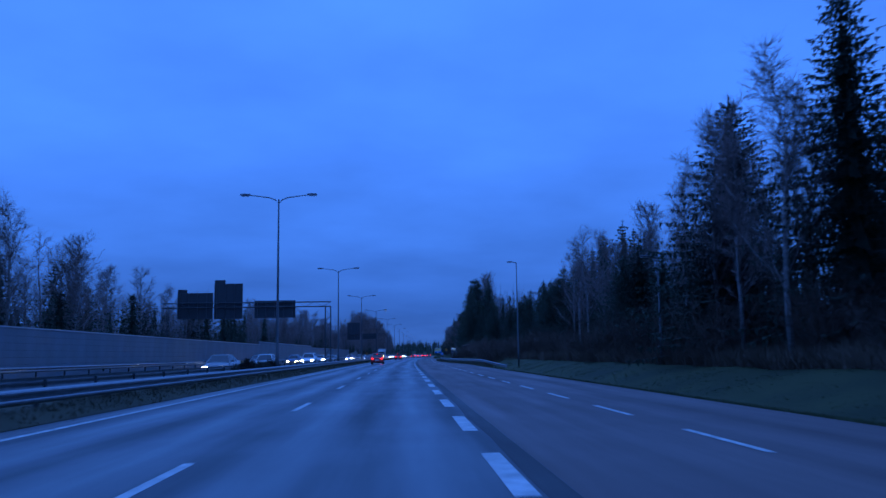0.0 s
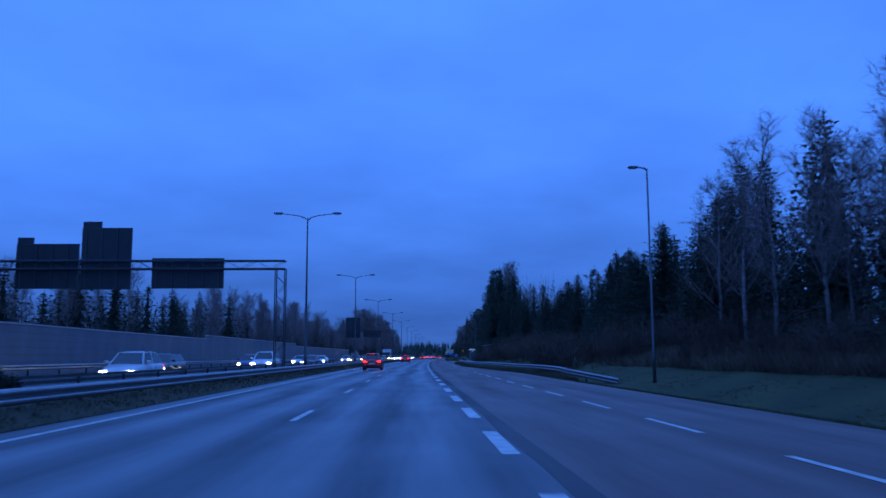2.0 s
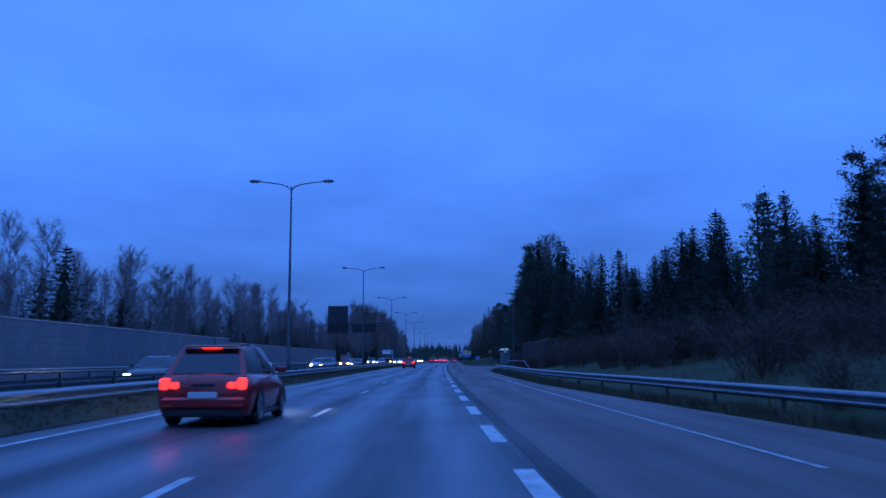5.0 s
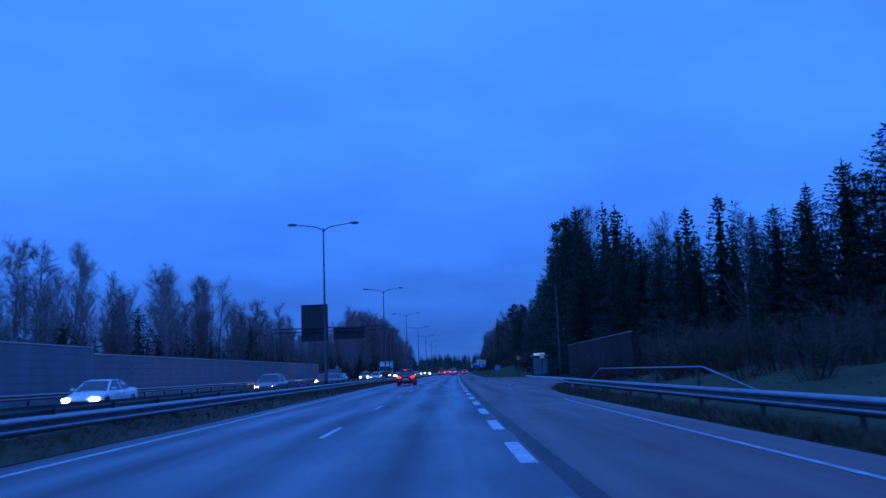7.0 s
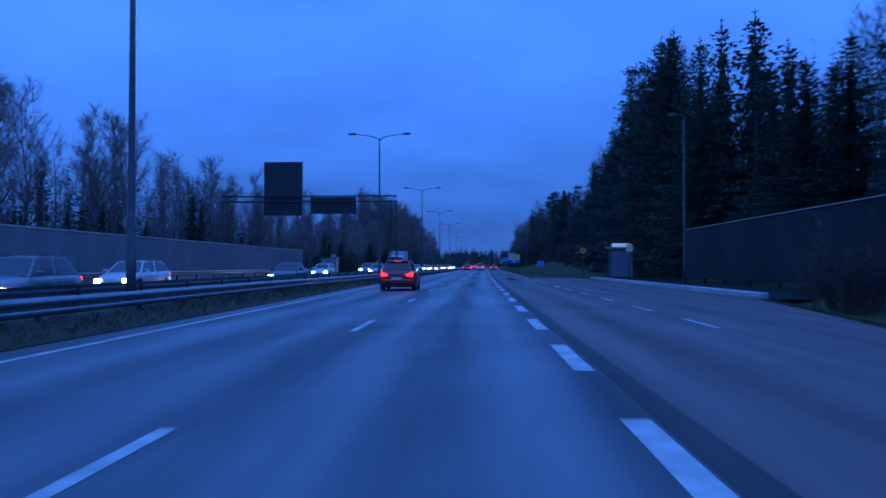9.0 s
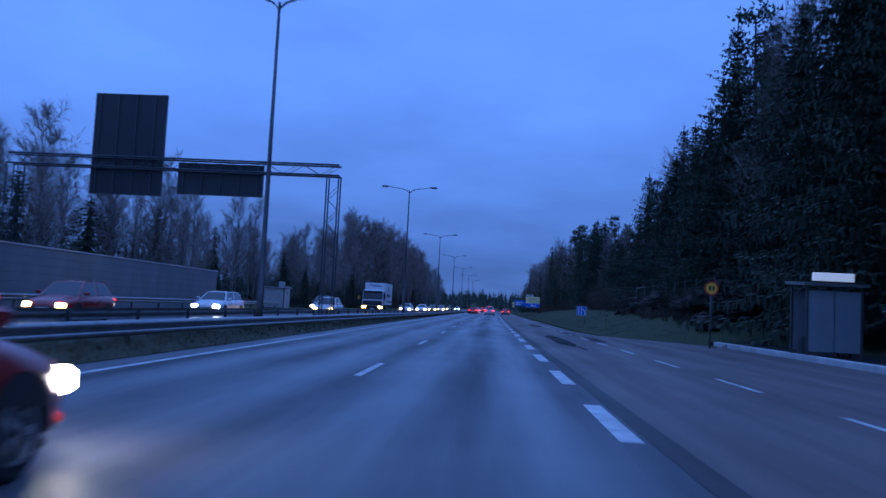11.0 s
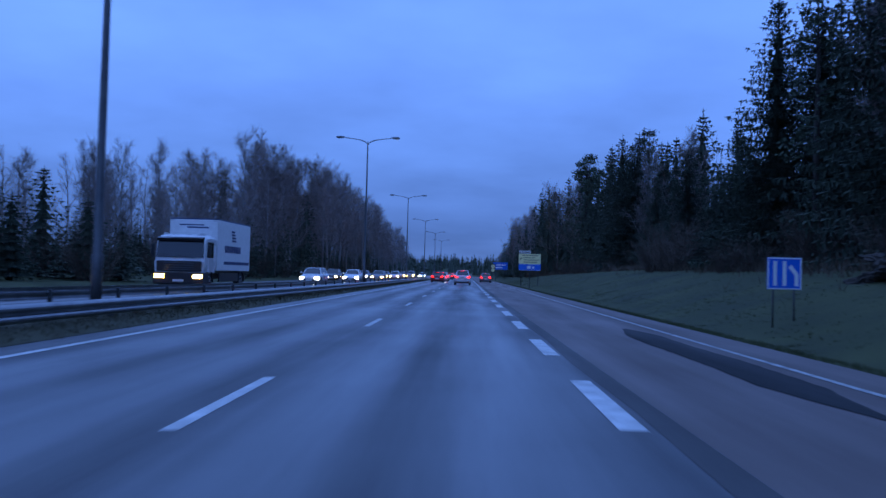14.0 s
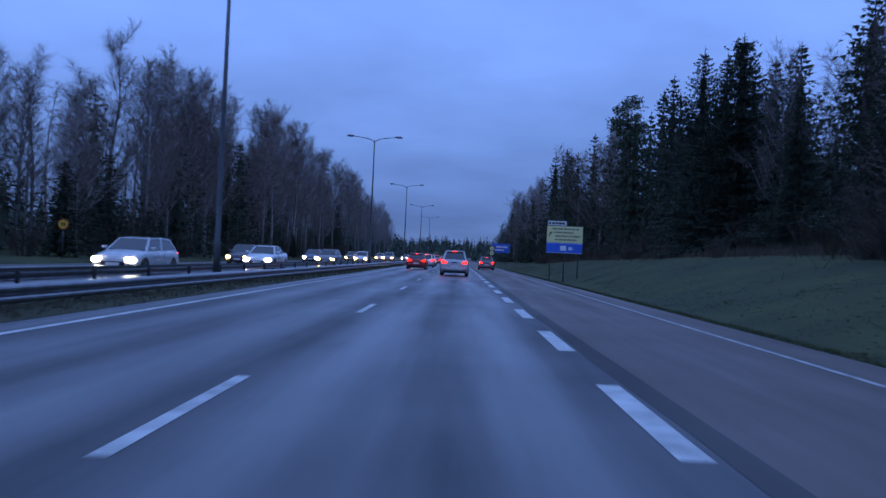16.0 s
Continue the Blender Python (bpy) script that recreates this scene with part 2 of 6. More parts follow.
    l.new(s2.outputs[0], sp.inputs[0])
    l.new(sp.outputs[0], p.inputs["Specular IOR Level"])
    l.new(rr.outputs[0], p.inputs["Roughness"])
    bp = n.new("ShaderNodeBump")
    bp.inputs["Strength"].default_value = 0.35
    bp.inputs["Distance"].default_value = 0.006
    l.new(grain.outputs[0], bp.inputs["Height"])
    l.new(bp.outputs[0], p.inputs["Normal"])
    return m


ASPHALT = road_material("damp_asphalt", (-0.74, 1.75), 0.042, 0.132, (1.0, 1.0, 1.03), 0.42, 0.80)
ASPHALT_OLD = road_material("older_asphalt", (2.63, 1.65), 0.078, 0.142, (1.30, 1.0, 0.88), 0.62, 0.40, 0.06)
ASPHALT_SEAM = road_material("dark_lane_seam", (1.3, 3.0), 0.034, 0.080, (1.08, 1.0, 0.97), 0.6, 0.42, 0.02)
ASPHALT_PATCH = road_material("fresh_patch_asphalt", (2.63, 3.3), 0.014, 0.034, (1.0, 1.0, 1.0), 0.7, 0.22)
PAINT = material("road_paint", (0.72, 0.72, 0.70), 0.55, color2=(0.30, 0.30, 0.29), scale=2.6, detail=8, bump=0.2)
PAINT_WORN = material("worn_road_paint", (0.60, 0.60, 0.58), 0.6, color2=(0.13, 0.13, 0.125), scale=3.2, detail=9, bump=0.2)
GRASS = material("wet_autumn_grass_ground", (0.080, 0.088, 0.035), 0.9, color2=(0.033, 0.039, 0.017), scale=0.33, detail=12, bump=0.6, bump_scale=12, spec=0.2)
MEDIAN = material("dry_median_grass", (0.092, 0.086, 0.052), 0.9, color2=(0.058, 0.058, 0.034), scale=0.45, detail=9, bump=0.35, bump_scale=14, spec=0.2)
REEDS = material("dry_tall_grass", (0.16, 0.125, 0.085), 0.85, color2=(0.085, 0.064, 0.045), scale=0.5, detail=6, spec=0.2)
MEDIAN_BLADES = material("dark_dead_grass", (0.135, 0.115, 0.070), 0.85, color2=(0.062, 0.060, 0.036), scale=0.5, detail=6, spec=0.2)
BLADES = material("grass_blades", (0.100, 0.115, 0.048), 0.85, color2=(0.060, 0.068, 0.032), scale=0.9, detail=6, spec=0.25)
STEEL = material("galvanised_steel", (0.31, 0.32, 0.33), 0.36, 0.85, (0.16, 0.165, 0.175), 3.0, bump=0.1)
CAP = material("pale_barrier_capping", (0.52, 0.53, 0.54), 0.5, 0.2, (0.34, 0.35, 0.36), 2.0, bump=0.1)
STEEL_DARK = material("weathered_steel", (0.10, 0.11, 0.12), 0.5, 0.6, (0.06, 0.06, 0.065), 3.0)
POLE = material("lamp_pole_steel", (0.12, 0.125, 0.13), 0.45, 0.6, (0.07, 0.072, 0.078), 2.5)
LAMPHEAD = material("lamp_head_grey", (0.11, 0.11, 0.12), 0.4, 0.2, (0.07, 0.07, 0.08), 5.0)
PANELBACK = material("sign_panel_back", (0.055, 0.058, 0.062), 0.55, 0.3, (0.035, 0.037, 0.04), 1.5, stretch=(1, 1, 0.3))
BARRIER = material("noise_barrier_board", (0.172, 0.196, 0.222), 0.75, 0.0, (0.112, 0.128, 0.146), 0.6, 8, (1, 1, 0.35), 0.3, 12, vary=0.05)
BARRIER_R = material("dark_timber_barrier", (0.044, 0.041, 0.040), 0.9, 0.0, (0.026, 0.025, 0.025), 1.4, 8, (1, 1, 0.3), 0.3, 14, vary=0.12, spec=0.2)
CONCRETE = material("kerb_concrete", (0.60, 0.60, 0.58), 0.65, 0.0, (0.38, 0.38, 0.37), 2.5, 8, bump=0.3, vary=0.08)
HUT = material("pale_painted_sheet", (0.46, 0.47, 0.47), 0.55, 0.1, (0.36, 0.37, 0.37), 1.4, 6, bump=0.1)
FOOTING = material("damp_concrete_footing", (0.13, 0.13, 0.125), 0.8, 0.0, (0.07, 0.07, 0.068), 3.0, 8, bump=0.3)
ROCK = material("granite_outcrop", (0.088, 0.070, 0.056), 0.9, 0.0, (0.014, 0.014, 0.011), 2.2, 12, bump=1.0, bump_scale=16, spec=0.2)
BARK = material("conifer_bark", (0.055, 0.042, 0.032), 0.9, 0.0, (0.028, 0.022, 0.018), 3.0, 6, (1, 1, 0.2), 0.6)
NEEDLE = material("dark_spruce_needles", (0.080, 0.100, 0.066), 0.75, 0.0, (0.043, 0.056, 0.040), 1.1, 4, spec=0.25, vary=0.25)
PINE = material("pine_needles", (0.082, 0.105, 0.060), 0.75, 0.0, (0.042, 0.056, 0.036), 1.3, 4, spec=0.25, vary=0.25)
BIRCH = material("birch_bark", (0.30, 0.28, 0.27), 0.8, 0.0, (0.09, 0.08, 0.072), 1.8, 7, (1, 1, 2.5), 0.3, vary=0.2)
TWIG = material("bare_twigs", (0.29, 0.235, 0.215), 0.85, 0.0, (0.15, 0.115, 0.10), 2.0, 4, spec=0.2, vary=0.2)
HEDGE = material("dark_shrub_leaves", (0.045, 0.050, 0.034), 0.75, 0.0, (0.020, 0.023, 0.017), 3.0, 4, spec=0.25, vary=0.2)
SHRUB = material("leafless_shrub_stems", (0.135, 0.102, 0.076), 0.85, 0.0, (0.066, 0.050, 0.038), 1.6, 4, spec=0.2, vary=0.25)
GLASS_DARK = material("tinted_car_glass", (0.012, 0.013, 0.015), 0.06, 0.0, (0.010, 0.011, 0.012), 2.0, spec=0.8)
RUBBER = material("tyre_rubber", (0.018, 0.018, 0.018), 0.8, 0.0, (0.012, 0.012, 0.012), 6.0)
RIM = material("alloy_rim", (0.45, 0.46, 0.47), 0.3, 0.9, (0.3, 0.3, 0.31), 6.0)
BLACKTRIM = material("black_plastic_trim", (0.022, 0.022, 0.023), 0.55, 0.0, (0.014, 0.014, 0.015), 6.0)
WHITE = material("white_plate", (0.75, 0.75, 0.74), 0.5, 0.0, (0.62, 0.62, 0.61), 4.0)
SIGN_BLUE = material("blue_reflective_sheet", (0.020, 0.15, 0.70), 0.4, 0.0, (0.018, 0.13, 0.60), 1.5)
SIGN_ORANGE = material("orange_yellow_sheet", (0.85, 0.48, 0.05), 0.4, 0.0, (0.75, 0.42, 0.04), 1.5)
SIGN_YELLOW = material("yellow_reflective_sheet", (0.86, 0.79, 0.40), 0.4, 0.0, (0.78, 0.71, 0.34), 1.5)
SIGN_RED = material("red_reflective_sheet", (0.50, 0.03, 0.02), 0.4, 0.0, (0.4, 0.025, 0.02), 1.5)
SIGN_WHITE = material("white_reflective_sheet", (0.85, 0.86, 0.85), 0.4, 0.0, (0.75, 0.76, 0.75), 1.5)
SIGN_GREY = material("faded_sign_print", (0.30, 0.27, 0.16), 0.5)
BLACK = material("black_sign_print", (0.02, 0.02, 0.02), 0.5)
NAVY = material("dark_blue_print", (0.02, 0.04, 0.13), 0.5)
TAIL = glowing("lit_tail_lamp", (1.0, 0.012, 0.006), 5.0, (0.4, 0.01, 0.01))
HEAD = glowing("lit_head_lamp", (1.0, 0.90, 0.72), 80.0, (0.8, 0.8, 0.8))
HEAD_WARM = glowing("lit_warm_head_lamp", (1.0, 0.52, 0.10), 45.0, (0.8, 0.8, 0.8))
REVERSE = material("clear_lamp_glass", (0.6, 0.6, 0.6), 0.15)
SHELTER_GLASS = material("shelter_glass", (0.25, 0.28, 0.30), 0.12, 0.0, (0.20, 0.22, 0.24), 1.0, spec=0.7)
SHELTER_LIGHT = glowing("lit_shelter_sign", (0.85, 0.93, 1.0), 0.25, (0.8, 0.8, 0.8))


def paint(name, c):
    m = material(name, c, 0.28, 0.0, tuple(0.82 * v for v in c), 1.2, 4, spec=0.6)
    m.node_tree.nodes["Principled BSDF"].inputs["Coat Weight"].default_value = 0.5
    m.node_tree.nodes["Principled BSDF"].inputs["Coat Roughness"].default_value = 0.12
    return m


CAR_PAINT = {
    "silver": paint("silver_car_paint", (0.50, 0.51, 0.52)),
    "white": paint("white_car_paint", (0.72, 0.72, 0.72)),
    "red": paint("red_car_paint", (0.26, 0.014, 0.014)),
    "black": paint("black_car_paint", (0.018, 0.018, 0.020)),
    "grey": paint("grey_car_paint", (0.14, 0.145, 0.15)),
    "blue": paint("blue_car_paint", (0.03, 0.06, 0.15)),
}

# ------------------------------------------------------------------ ground and roads
# the right edge of the paved width along the road, with the bus bay
EDGE = ((-400, 7.3), (96, 7.3), (136, 5.15), (174, 5.15), (181, 6.1), (189, 7.9), (199, 9.5), (204, 10.2), (247, 10.2), (256, 5.9), (262, 5.2), (2000, 5.1))
LEFT_EDGE = -6.85
# the tops of the median guard rail, over a low grass berm
MEDIAN_TOP = ((-100, 0.64), (130, 0.68), (200, 0.68), (260, 0.58), (300, 0.50), (330, 0.48), (600, 0.5))
OPP_R, OPP_L = -11.1, -20.6


def ground_z(u, y):
    e = lerp(EDGE, y)
    if u < OPP_L:
        d = OPP_L - u
        z = -0.10 + 0.25 * min(d / 3, 1) + 0.5 * min(max(d - 4, 0) / 20, 1) + 2.0 * min(max(d - 30, 0) / 120, 1)
    elif u < OPP_R:
        z = -0.12
    elif u < LEFT_EDGE:
        berm = lerp(MEDIAN_TOP, y) - 0.36
        z = lerp(((OPP_R, -0.05), (-10.2, 0.02), (-8.9, berm), (-7.8, berm), (-7.35, 0.86 * berm), (-7.1, 0.45 * berm), (LEFT_EDGE, -0.03)), u)
    elif u < e:
        z = -0.12
    else:
        d = u - e
        bank = lerp(((-100, 1.7), (120, 1.7), (170, 1.0), (243, 0.8), (256, 2.1), (290, 2.1), (312, 2.0), (345, 2.3), (395, 1.9), (450, 1.2), (700, 0.7)), y)
        ditch = -0.22 * math.exp(-(((d - 1.6) / 0.9) ** 2))
        z = -0.02 + ditch + bank * (1 - math.exp(-((max(d - 2, 0) / 5.0) ** 1.6))) + 1.6 * min(max(d - 14, 0) / 60, 1)
    if u < OPP_L - 1 or u > e + 1 or OPP_R + 0.5 < u < LEFT_EDGE - 0.5:
        z += 0.10 * noise.noise((u * 0.35, y * 0.35, 0.0)) + 0.05 * noise.noise((u * 1.3, y * 1.3, 3.0))
    return z


def make_ground():
    us = [-3000, -1200, -500, -250, -140, -90, -60, -45, -36, -30, -27, -25, -23.6, -22.4, -21.4, -20.7, -20.4, -16, -11.4]
    us += [-11.0, -10.5, -9.8, -9.0, -8.2, -7.6, -7.1, -6.8, -6.6, -5, 0, 4.5]
    us += [5.2 + 0.6 * k for k in range(26)] + [22, 24, 27, 31, 36, 44, 60, 90, 140, 250, 500, 1200, 3000]
    ys = [-1500, -600, -250, -140, -90] + list(range(-60, 470, 3)) + [480, 495, 515, 540, 580, 640, 720, 850, 1000, 1300, 1800, 2600, 3600]
    b = Build()
    for y in ys:
        for u in us:
            b.v.append((cx(min(y, 900)) + u, y, ground_z(u, y)))
    n = len(us)
    for i in range(len(ys) - 1):
        for j in range(n - 1):
            b.f.append((i * n + j, i * n + j + 1, (i + 1) * n + j + 1, (i + 1) * n + j))
    b.m = [0] * len(b.f)
    g = part("ground", b, GRASS, smooth=True)
    return tagged(g, "wet brownish autumn grass ground beside the road", "ground", kind="structure")


def strip(left, right, z, ys, mat, name, thick=0.14, cols=6):
    """A paved strip between two edges, each a number or a table, as a slab with sides."""
    b = Build()
    b.uv = []
    n = cols + 3
    for y in ys:
        l = left if isinstance(left, (int, float)) else lerp(left, y)
        r = right if isinstance(right, (int, float)) else lerp(right, y)
        row = [(l, z - thick)] + [(l + (r - l) * k / cols, z) for k in range(cols + 1)] + [(r, z - thick)]
        for u, zz in row:
            b.v.append((cx(y) + u, y, zz))
            b.uv.append((u, y))
    for i in range(len(ys) - 1):
        for j in range(n - 1):
            b.f.append((i * n + j, i * n + j + 1, (i + 1) * n + j + 1, (i + 1) * n + j))
    b.m = [0] * len(b.f)
    return part(name, b, mat)


make_ground()


def median_sheet():
    us = [-11.02, -10.6, -10.2, -9.6, -8.9, -8.2, -7.8, -7.55, -7.35, -7.2, -7.1, -6.98, -6.88]
    ys = list(range(-60, 520, 3))
    b = Build()
    for y in ys:
        for u in us:
            b.v.append((cx(y) + u, y, ground_z(u, y) + 0.02))
    n = len(us)
    for i in range(len(ys) - 1):
        for j in range(n - 1):
            b.f.append((i * n + j, i * n + j + 1, (i + 1) * n + j + 1, (i + 1) * n + j))
    b.m = [0] * len(b.f)
    return tagged(part("ground_median", b, MEDIAN, smooth=True), "brown dead grass strip between the carriageways", "ground", kind="structure")


median_sheet()
YS = list(range(-120, 620, 4)) + [640, 680, 720, 800, 900]
road = tagged(strip(LEFT_EDGE, 1.46, 0.0, YS, ASPHALT, "road"), "damp dark asphalt carriageway with worn wheel tracks", "road", kind="structure")
lane = tagged(strip(1.46, EDGE, -0.003, YS, ASPHALT_OLD, "road_lane"), "older brownish asphalt lane with a joint along it", "road", kind="structure")
opposite = tagged(strip(OPP_L, OPP_R, 0.0, YS, ASPHALT, "road_opposite"), "damp asphalt carriageway beyond the median", "road", kind="structure")


def marking(name, u, y0, y1, width, parent, z=0.004, step=3.0, mat=None):
    b = Build()
    n = max(1, int(math.ceil((y1 - y0) / step)))
    for i in range(n + 1):
        y = y0 + (y1 - y0) * i / n
        uu = u if isinstance(u, (int, float)) else lerp(u, y)
        b.v += [(cx(y) + uu - width / 2, y, z), (cx(y) + uu + width / 2, y, z)]
    for i in range(n):
        b.f.append((2 * i, 2 * i + 1, 2 * i + 3, 2 * i + 2))
    # low sides, so that the paint has a thickness
    b.m = [0] * len(b.f)
    return part(name, b, mat or PAINT, parent)


for k in range(-6, 75):
    marking("wide_lane_dash", 1.007, 6 * k + 1.05, 6 * k + 4.1, 0.235, road)
for k in range(-4, 40):
    marking("lane_dash", -2.493, 12 * k + 6.6, 12 * k + 9.7, 0.13, road)
    marking("lane_dash", -15.2, 12 * k + 2.0, 12 * k + 5.0, 0.13, opposite)
marking("edge_line", -6.15, -100, 600, 0.14, road)
marking("edge_line", -11.75, -100, 600, 0.14, opposite)
marking("edge_line", -18.7, -100, 600, 0.14, opposite)
for k in range(-6, 18):
    marking("lane_dash", 4.27, 6 * k - 2.4, 6 * k + 0.6, 0.12, lane)
for k in range(31, 42):
    marking("lane_dash", lerp(((180, 4.45), (250, 4.25)), 6 * k + 3), 6 * k + 1.4, 6 * k + 4.2, 0.12, lane)
marking("edge_line", ((104, 4.3), (134, 4.16), (165, 4.3), (172, 4.45), (178, 4.7)), 106, 165, 0.11, lane, mat=PAINT_WORN)
for y0, y1 in ((254.6, 255.6), (259.6, 262.0), (264.9, 266.8)):
    marking("edge_line", 4.22, y0, y1, 0.11, lane)
marking("edge_line", 4.2, 267.1, 600, 0.11, lane, mat=PAINT_WORN)


def patch(u0, u1, y0, y1, seed):
    """A repaired strip with ragged edges."""
    rnd = random.Random(seed)
    b = Build()
    b.uv = []
    n = max(8, int((y1 - y0) / 0.28))
    for i in range(n + 1):
        y = y0 + (y1 - y0) * i / n
        s = min(1.0, 5 * min(i, n - i) / n + 0.12)
        mid, half = (u0 + u1) / 2 + 0.03 * math.sin(0.9 * y + seed), (u1 - u0) / 2 * s
        for u in (mid - half * rnd.uniform(0.93, 1.03), mid, mid + half * rnd.uniform(0.93, 1.03)):
            b.v.append((cx(y) + u, y, 0.003))
            b.uv.append((u, y))
    for i in range(n):
        for j in range(2):
            b.f.append((3 * i + j, 3 * i + j + 1, 3 * i + j + 4, 3 * i + j + 3))
    b.m = [0] * len(b.f)
    return part("asphalt_patch", b, ASPHALT_PATCH, lane, "dark fresh asphalt repair patch")


patch(2.36, 3.08, 238.6, 251.5, 1)
patch(2.84, 2.98, 236.4, 239.2, 8)
patch(4.30, 4.95, 244.4, 251.8, 3)
patch(4.00, 4.62, 254.2, 259.8, 5)
patch(3.08, 3.86, 271.8, 284.2, 4)

# the darker seam between the two pavings
seam = Build()
seam.uv = []
for y in YS:
    for u in (1.18 + 0.03 * math.sin(0.7 * y), 1.452):
        seam.v.append((cx(y) + u, y, 0.003))
        seam.uv.append((u, y))
seam.f = [(2 * i, 2 * i + 1, 2 * i + 3, 2 * i + 2) for i in range(len(YS) - 1)]
seam.m = [0] * len(seam.f)
part("seam_strip", seam, ASPHALT_SEAM, road, "dark asphalt seam along the lane joint")

# raised stop platform with kerb stones
platform = thing("bus_platform", "low paved bus platform behind a pale concrete kerb", "platform", kind="structure")
part("paving", Build().add([(cx(y) + u, y, z) for y in range(202, 251, 4) for u, z in ((10.5, -0.1), (10.5, 0.15 if y > 203 else -0.05), (13.9, 0.17 if y > 203 else -0.05), (13.9, -0.1))],
     [(i * 4 + j, i * 4 + j + 1, i * 4 + j + 5, i * 4 + j + 4) for i in range(12) for j in range(3)]), ASPHALT_PATCH, platform, "damp grey paving")
kerb_stone = part("kerb_stone", Build().box(-0.15, 0.15, -0.985, 0.985, -0.12, 0.19, 0, 0.02), CONCRETE, platform, place=at(10.35, 203))
for k in range(1, 23):
    again(kerb_stone, platform, at(10.35, 203 + 2.0 * k))
# ------------------------------------------------------------------ guard rails
def w_beam(y0, y1, u, top, face, flare=0.0, sink=False):
    """The corrugated beam, as a thin closed section led along the road. face: the side that it turns to, +1 or -1."""
    prof = [(0.0, 0.0), (0.03, -0.012), (0.06, -0.03), (0.078, -0.06), (0.08, -0.09), (0.06, -0.12), (0.008, -0.14), (0.008, -0.17), (0.06, -0.19), (0.08, -0.22), (0.078, -0.25), (0.06, -0.28), (0.0, -0.31)]
    back = [(a - 0.012, z) for a, z in reversed(prof)]
    ring = prof + back
    n = max(2, int((y1 - y0) / 2))
    rings = []
    for i in range(n + 1):
        y = y0 + (y1 - y0) * i / n
        uu = u if isinstance(u, (int, float)) else lerp(u, y)
        tt = top if isinstance(top, (int, float)) else lerp(top, y)
        rings.append([(cx(y) + uu + face * a, y, tt + z) for a, z in ring])
    return Build().loft(rings)


def guard_rail(label, y0, y1, u, top, face, step=4.0):
    rail = thing("guard_rail", label, "guard rail", "road guard rails")
    part("beam", w_beam(y0, y1, u, top, face), STEEL, rail, smooth=False)
    post = None
    y = y0 + 1.0
    while y < y1:
        uu = u if isinstance(u, (int, float)) else lerp(u, y)
        tt = top if isinstance(top, (int, float)) else lerp(top, y)
        place = at(uu - face * 0.075, y, tt - 0.06)
        if post is None:
            post = part("post", Build().box(-0.05, 0.05, -0.03, 0.03, -1.0, 0.0, 0, 0.008), STEEL_DARK, rail, place=place)
        else:
            again(post, rail, place)
        y += step
    return rail


FAR_TOP = ((-100, 0.72), (250, 0.71), (280, 0.64), (310, 0.50), (600, 0.48))
guard_rail("long galvanised steel guard rail along the grassy median", -40, 470, -7.35, MEDIAN_TOP, 1)
guard_rail("galvanised steel guard rail on the far side of the median", -40, 470, -10.75, FAR_TOP, -1)
guard_rail("steel guard rail in front of the noise barrier", -20, 290, -21.4, 0.85, 1)
VERGE_RAIL = ((78, 9.6), (86, 8.6), (100, 8.2), (126, 7.3), (142, 6.25), (176, 6.25), (180, 6.45), (184, 7.2))
guard_rail("galvanised guard rail with a low flared end on the verge", 78, 184, VERGE_RAIL,
           ((78, 0.12), (88, 0.55), (94, 0.60), (130, 0.57), (179, 0.60), (180, 0.60), (184, 0.32)), -1)


def hand_rail():
    """A raised tube over the guard rail, sloped down at both ends."""
    h = thing("raised_handrail", "grey steel handrail above the guard rail with sloping ends", "handrail")
    line = [(151.4, 0.57), (154.8, 1.05), (161.0, 1.05), (168.6, 1.05), (171.2, 0.57)]
    part("tube", Build().tube([(cx(y) + 6.36, y, z) for y, z in line], 0.027, 8), STEEL, h, smooth=True)
    for y in (155.2, 159.4, 163.8, 168.2):
        part("upright", Build().tube([(0, 0, -1.3), (0, 0, 0.0)], 0.03, 6), STEEL_DARK, h, place=at(6.36, y, 1.03))
    return h


hand_rail()


# ------------------------------------------------------------------ noise barriers
def noise_barrier(label, name, y0, y1, u, base, tops, mat, length=4.0, face=1):
    wall = thing(name, label, "noise barrier", kind="structure")
    shapes = {}
    n = int(round((y1 - y0) / length))
    for i in range(n):
        y = y0 + (i + 0.5) * length
        h = round(lerp(tops, y) * 5) / 5
        key = round(h, 1)
        if key not in shapes:
            b = Build()
            z = 0.0
            while z < h - 0.01:  # boards laid one over another with open joints
                t = min(0.42, h - z)
                b.box(-0.045, 0.045, -length / 2 + 0.002, length / 2 - 0.002, z, z + t - 0.006, 0, 0.003)
                z += t
            b.box(-0.085, 0.085, -length / 2 + 0.002, length / 2 - 0.002, h, h + (0.075 if face > 0 else 0.035), 1, 0.004)
            shapes[key] = (part("panel", b, [mat, CAP], wall, place=at(u, y, base)), part("post", Build().box(min(-face * 0.19, -face * 0.047), max(-face * 0.19, -face * 0.047), -0.085, 0.085, -0.6, h - 0.03, 0, 0.004), mat, wall, place=at(u, y - length / 2, base)))
        else:
            again(shapes[key][0], wall, at(u, y, base))
            again(shapes[key][1], wall, at(u, y - length / 2, base))
    return wall


noise_barrier("pale grey boarded noise barrier beside the opposite carriageway", "wall_noise_barrier", -60, 276, -23.0, 0.15,
              ((-100, 3.0), (62, 3.0), (64, 3.0), (126, 3.0), (128, 3.4), (186, 3.4), (188, 3.0), (240, 2.9), (300, 3.2)), BARRIER)
noise_barrier("dark timber noise barrier behind the bus bay", "wall_timber_barrier", 192, 224, 13.0, 0.45, ((0, 3.0), (400, 3.0)), BARRIER_R, face=-1)


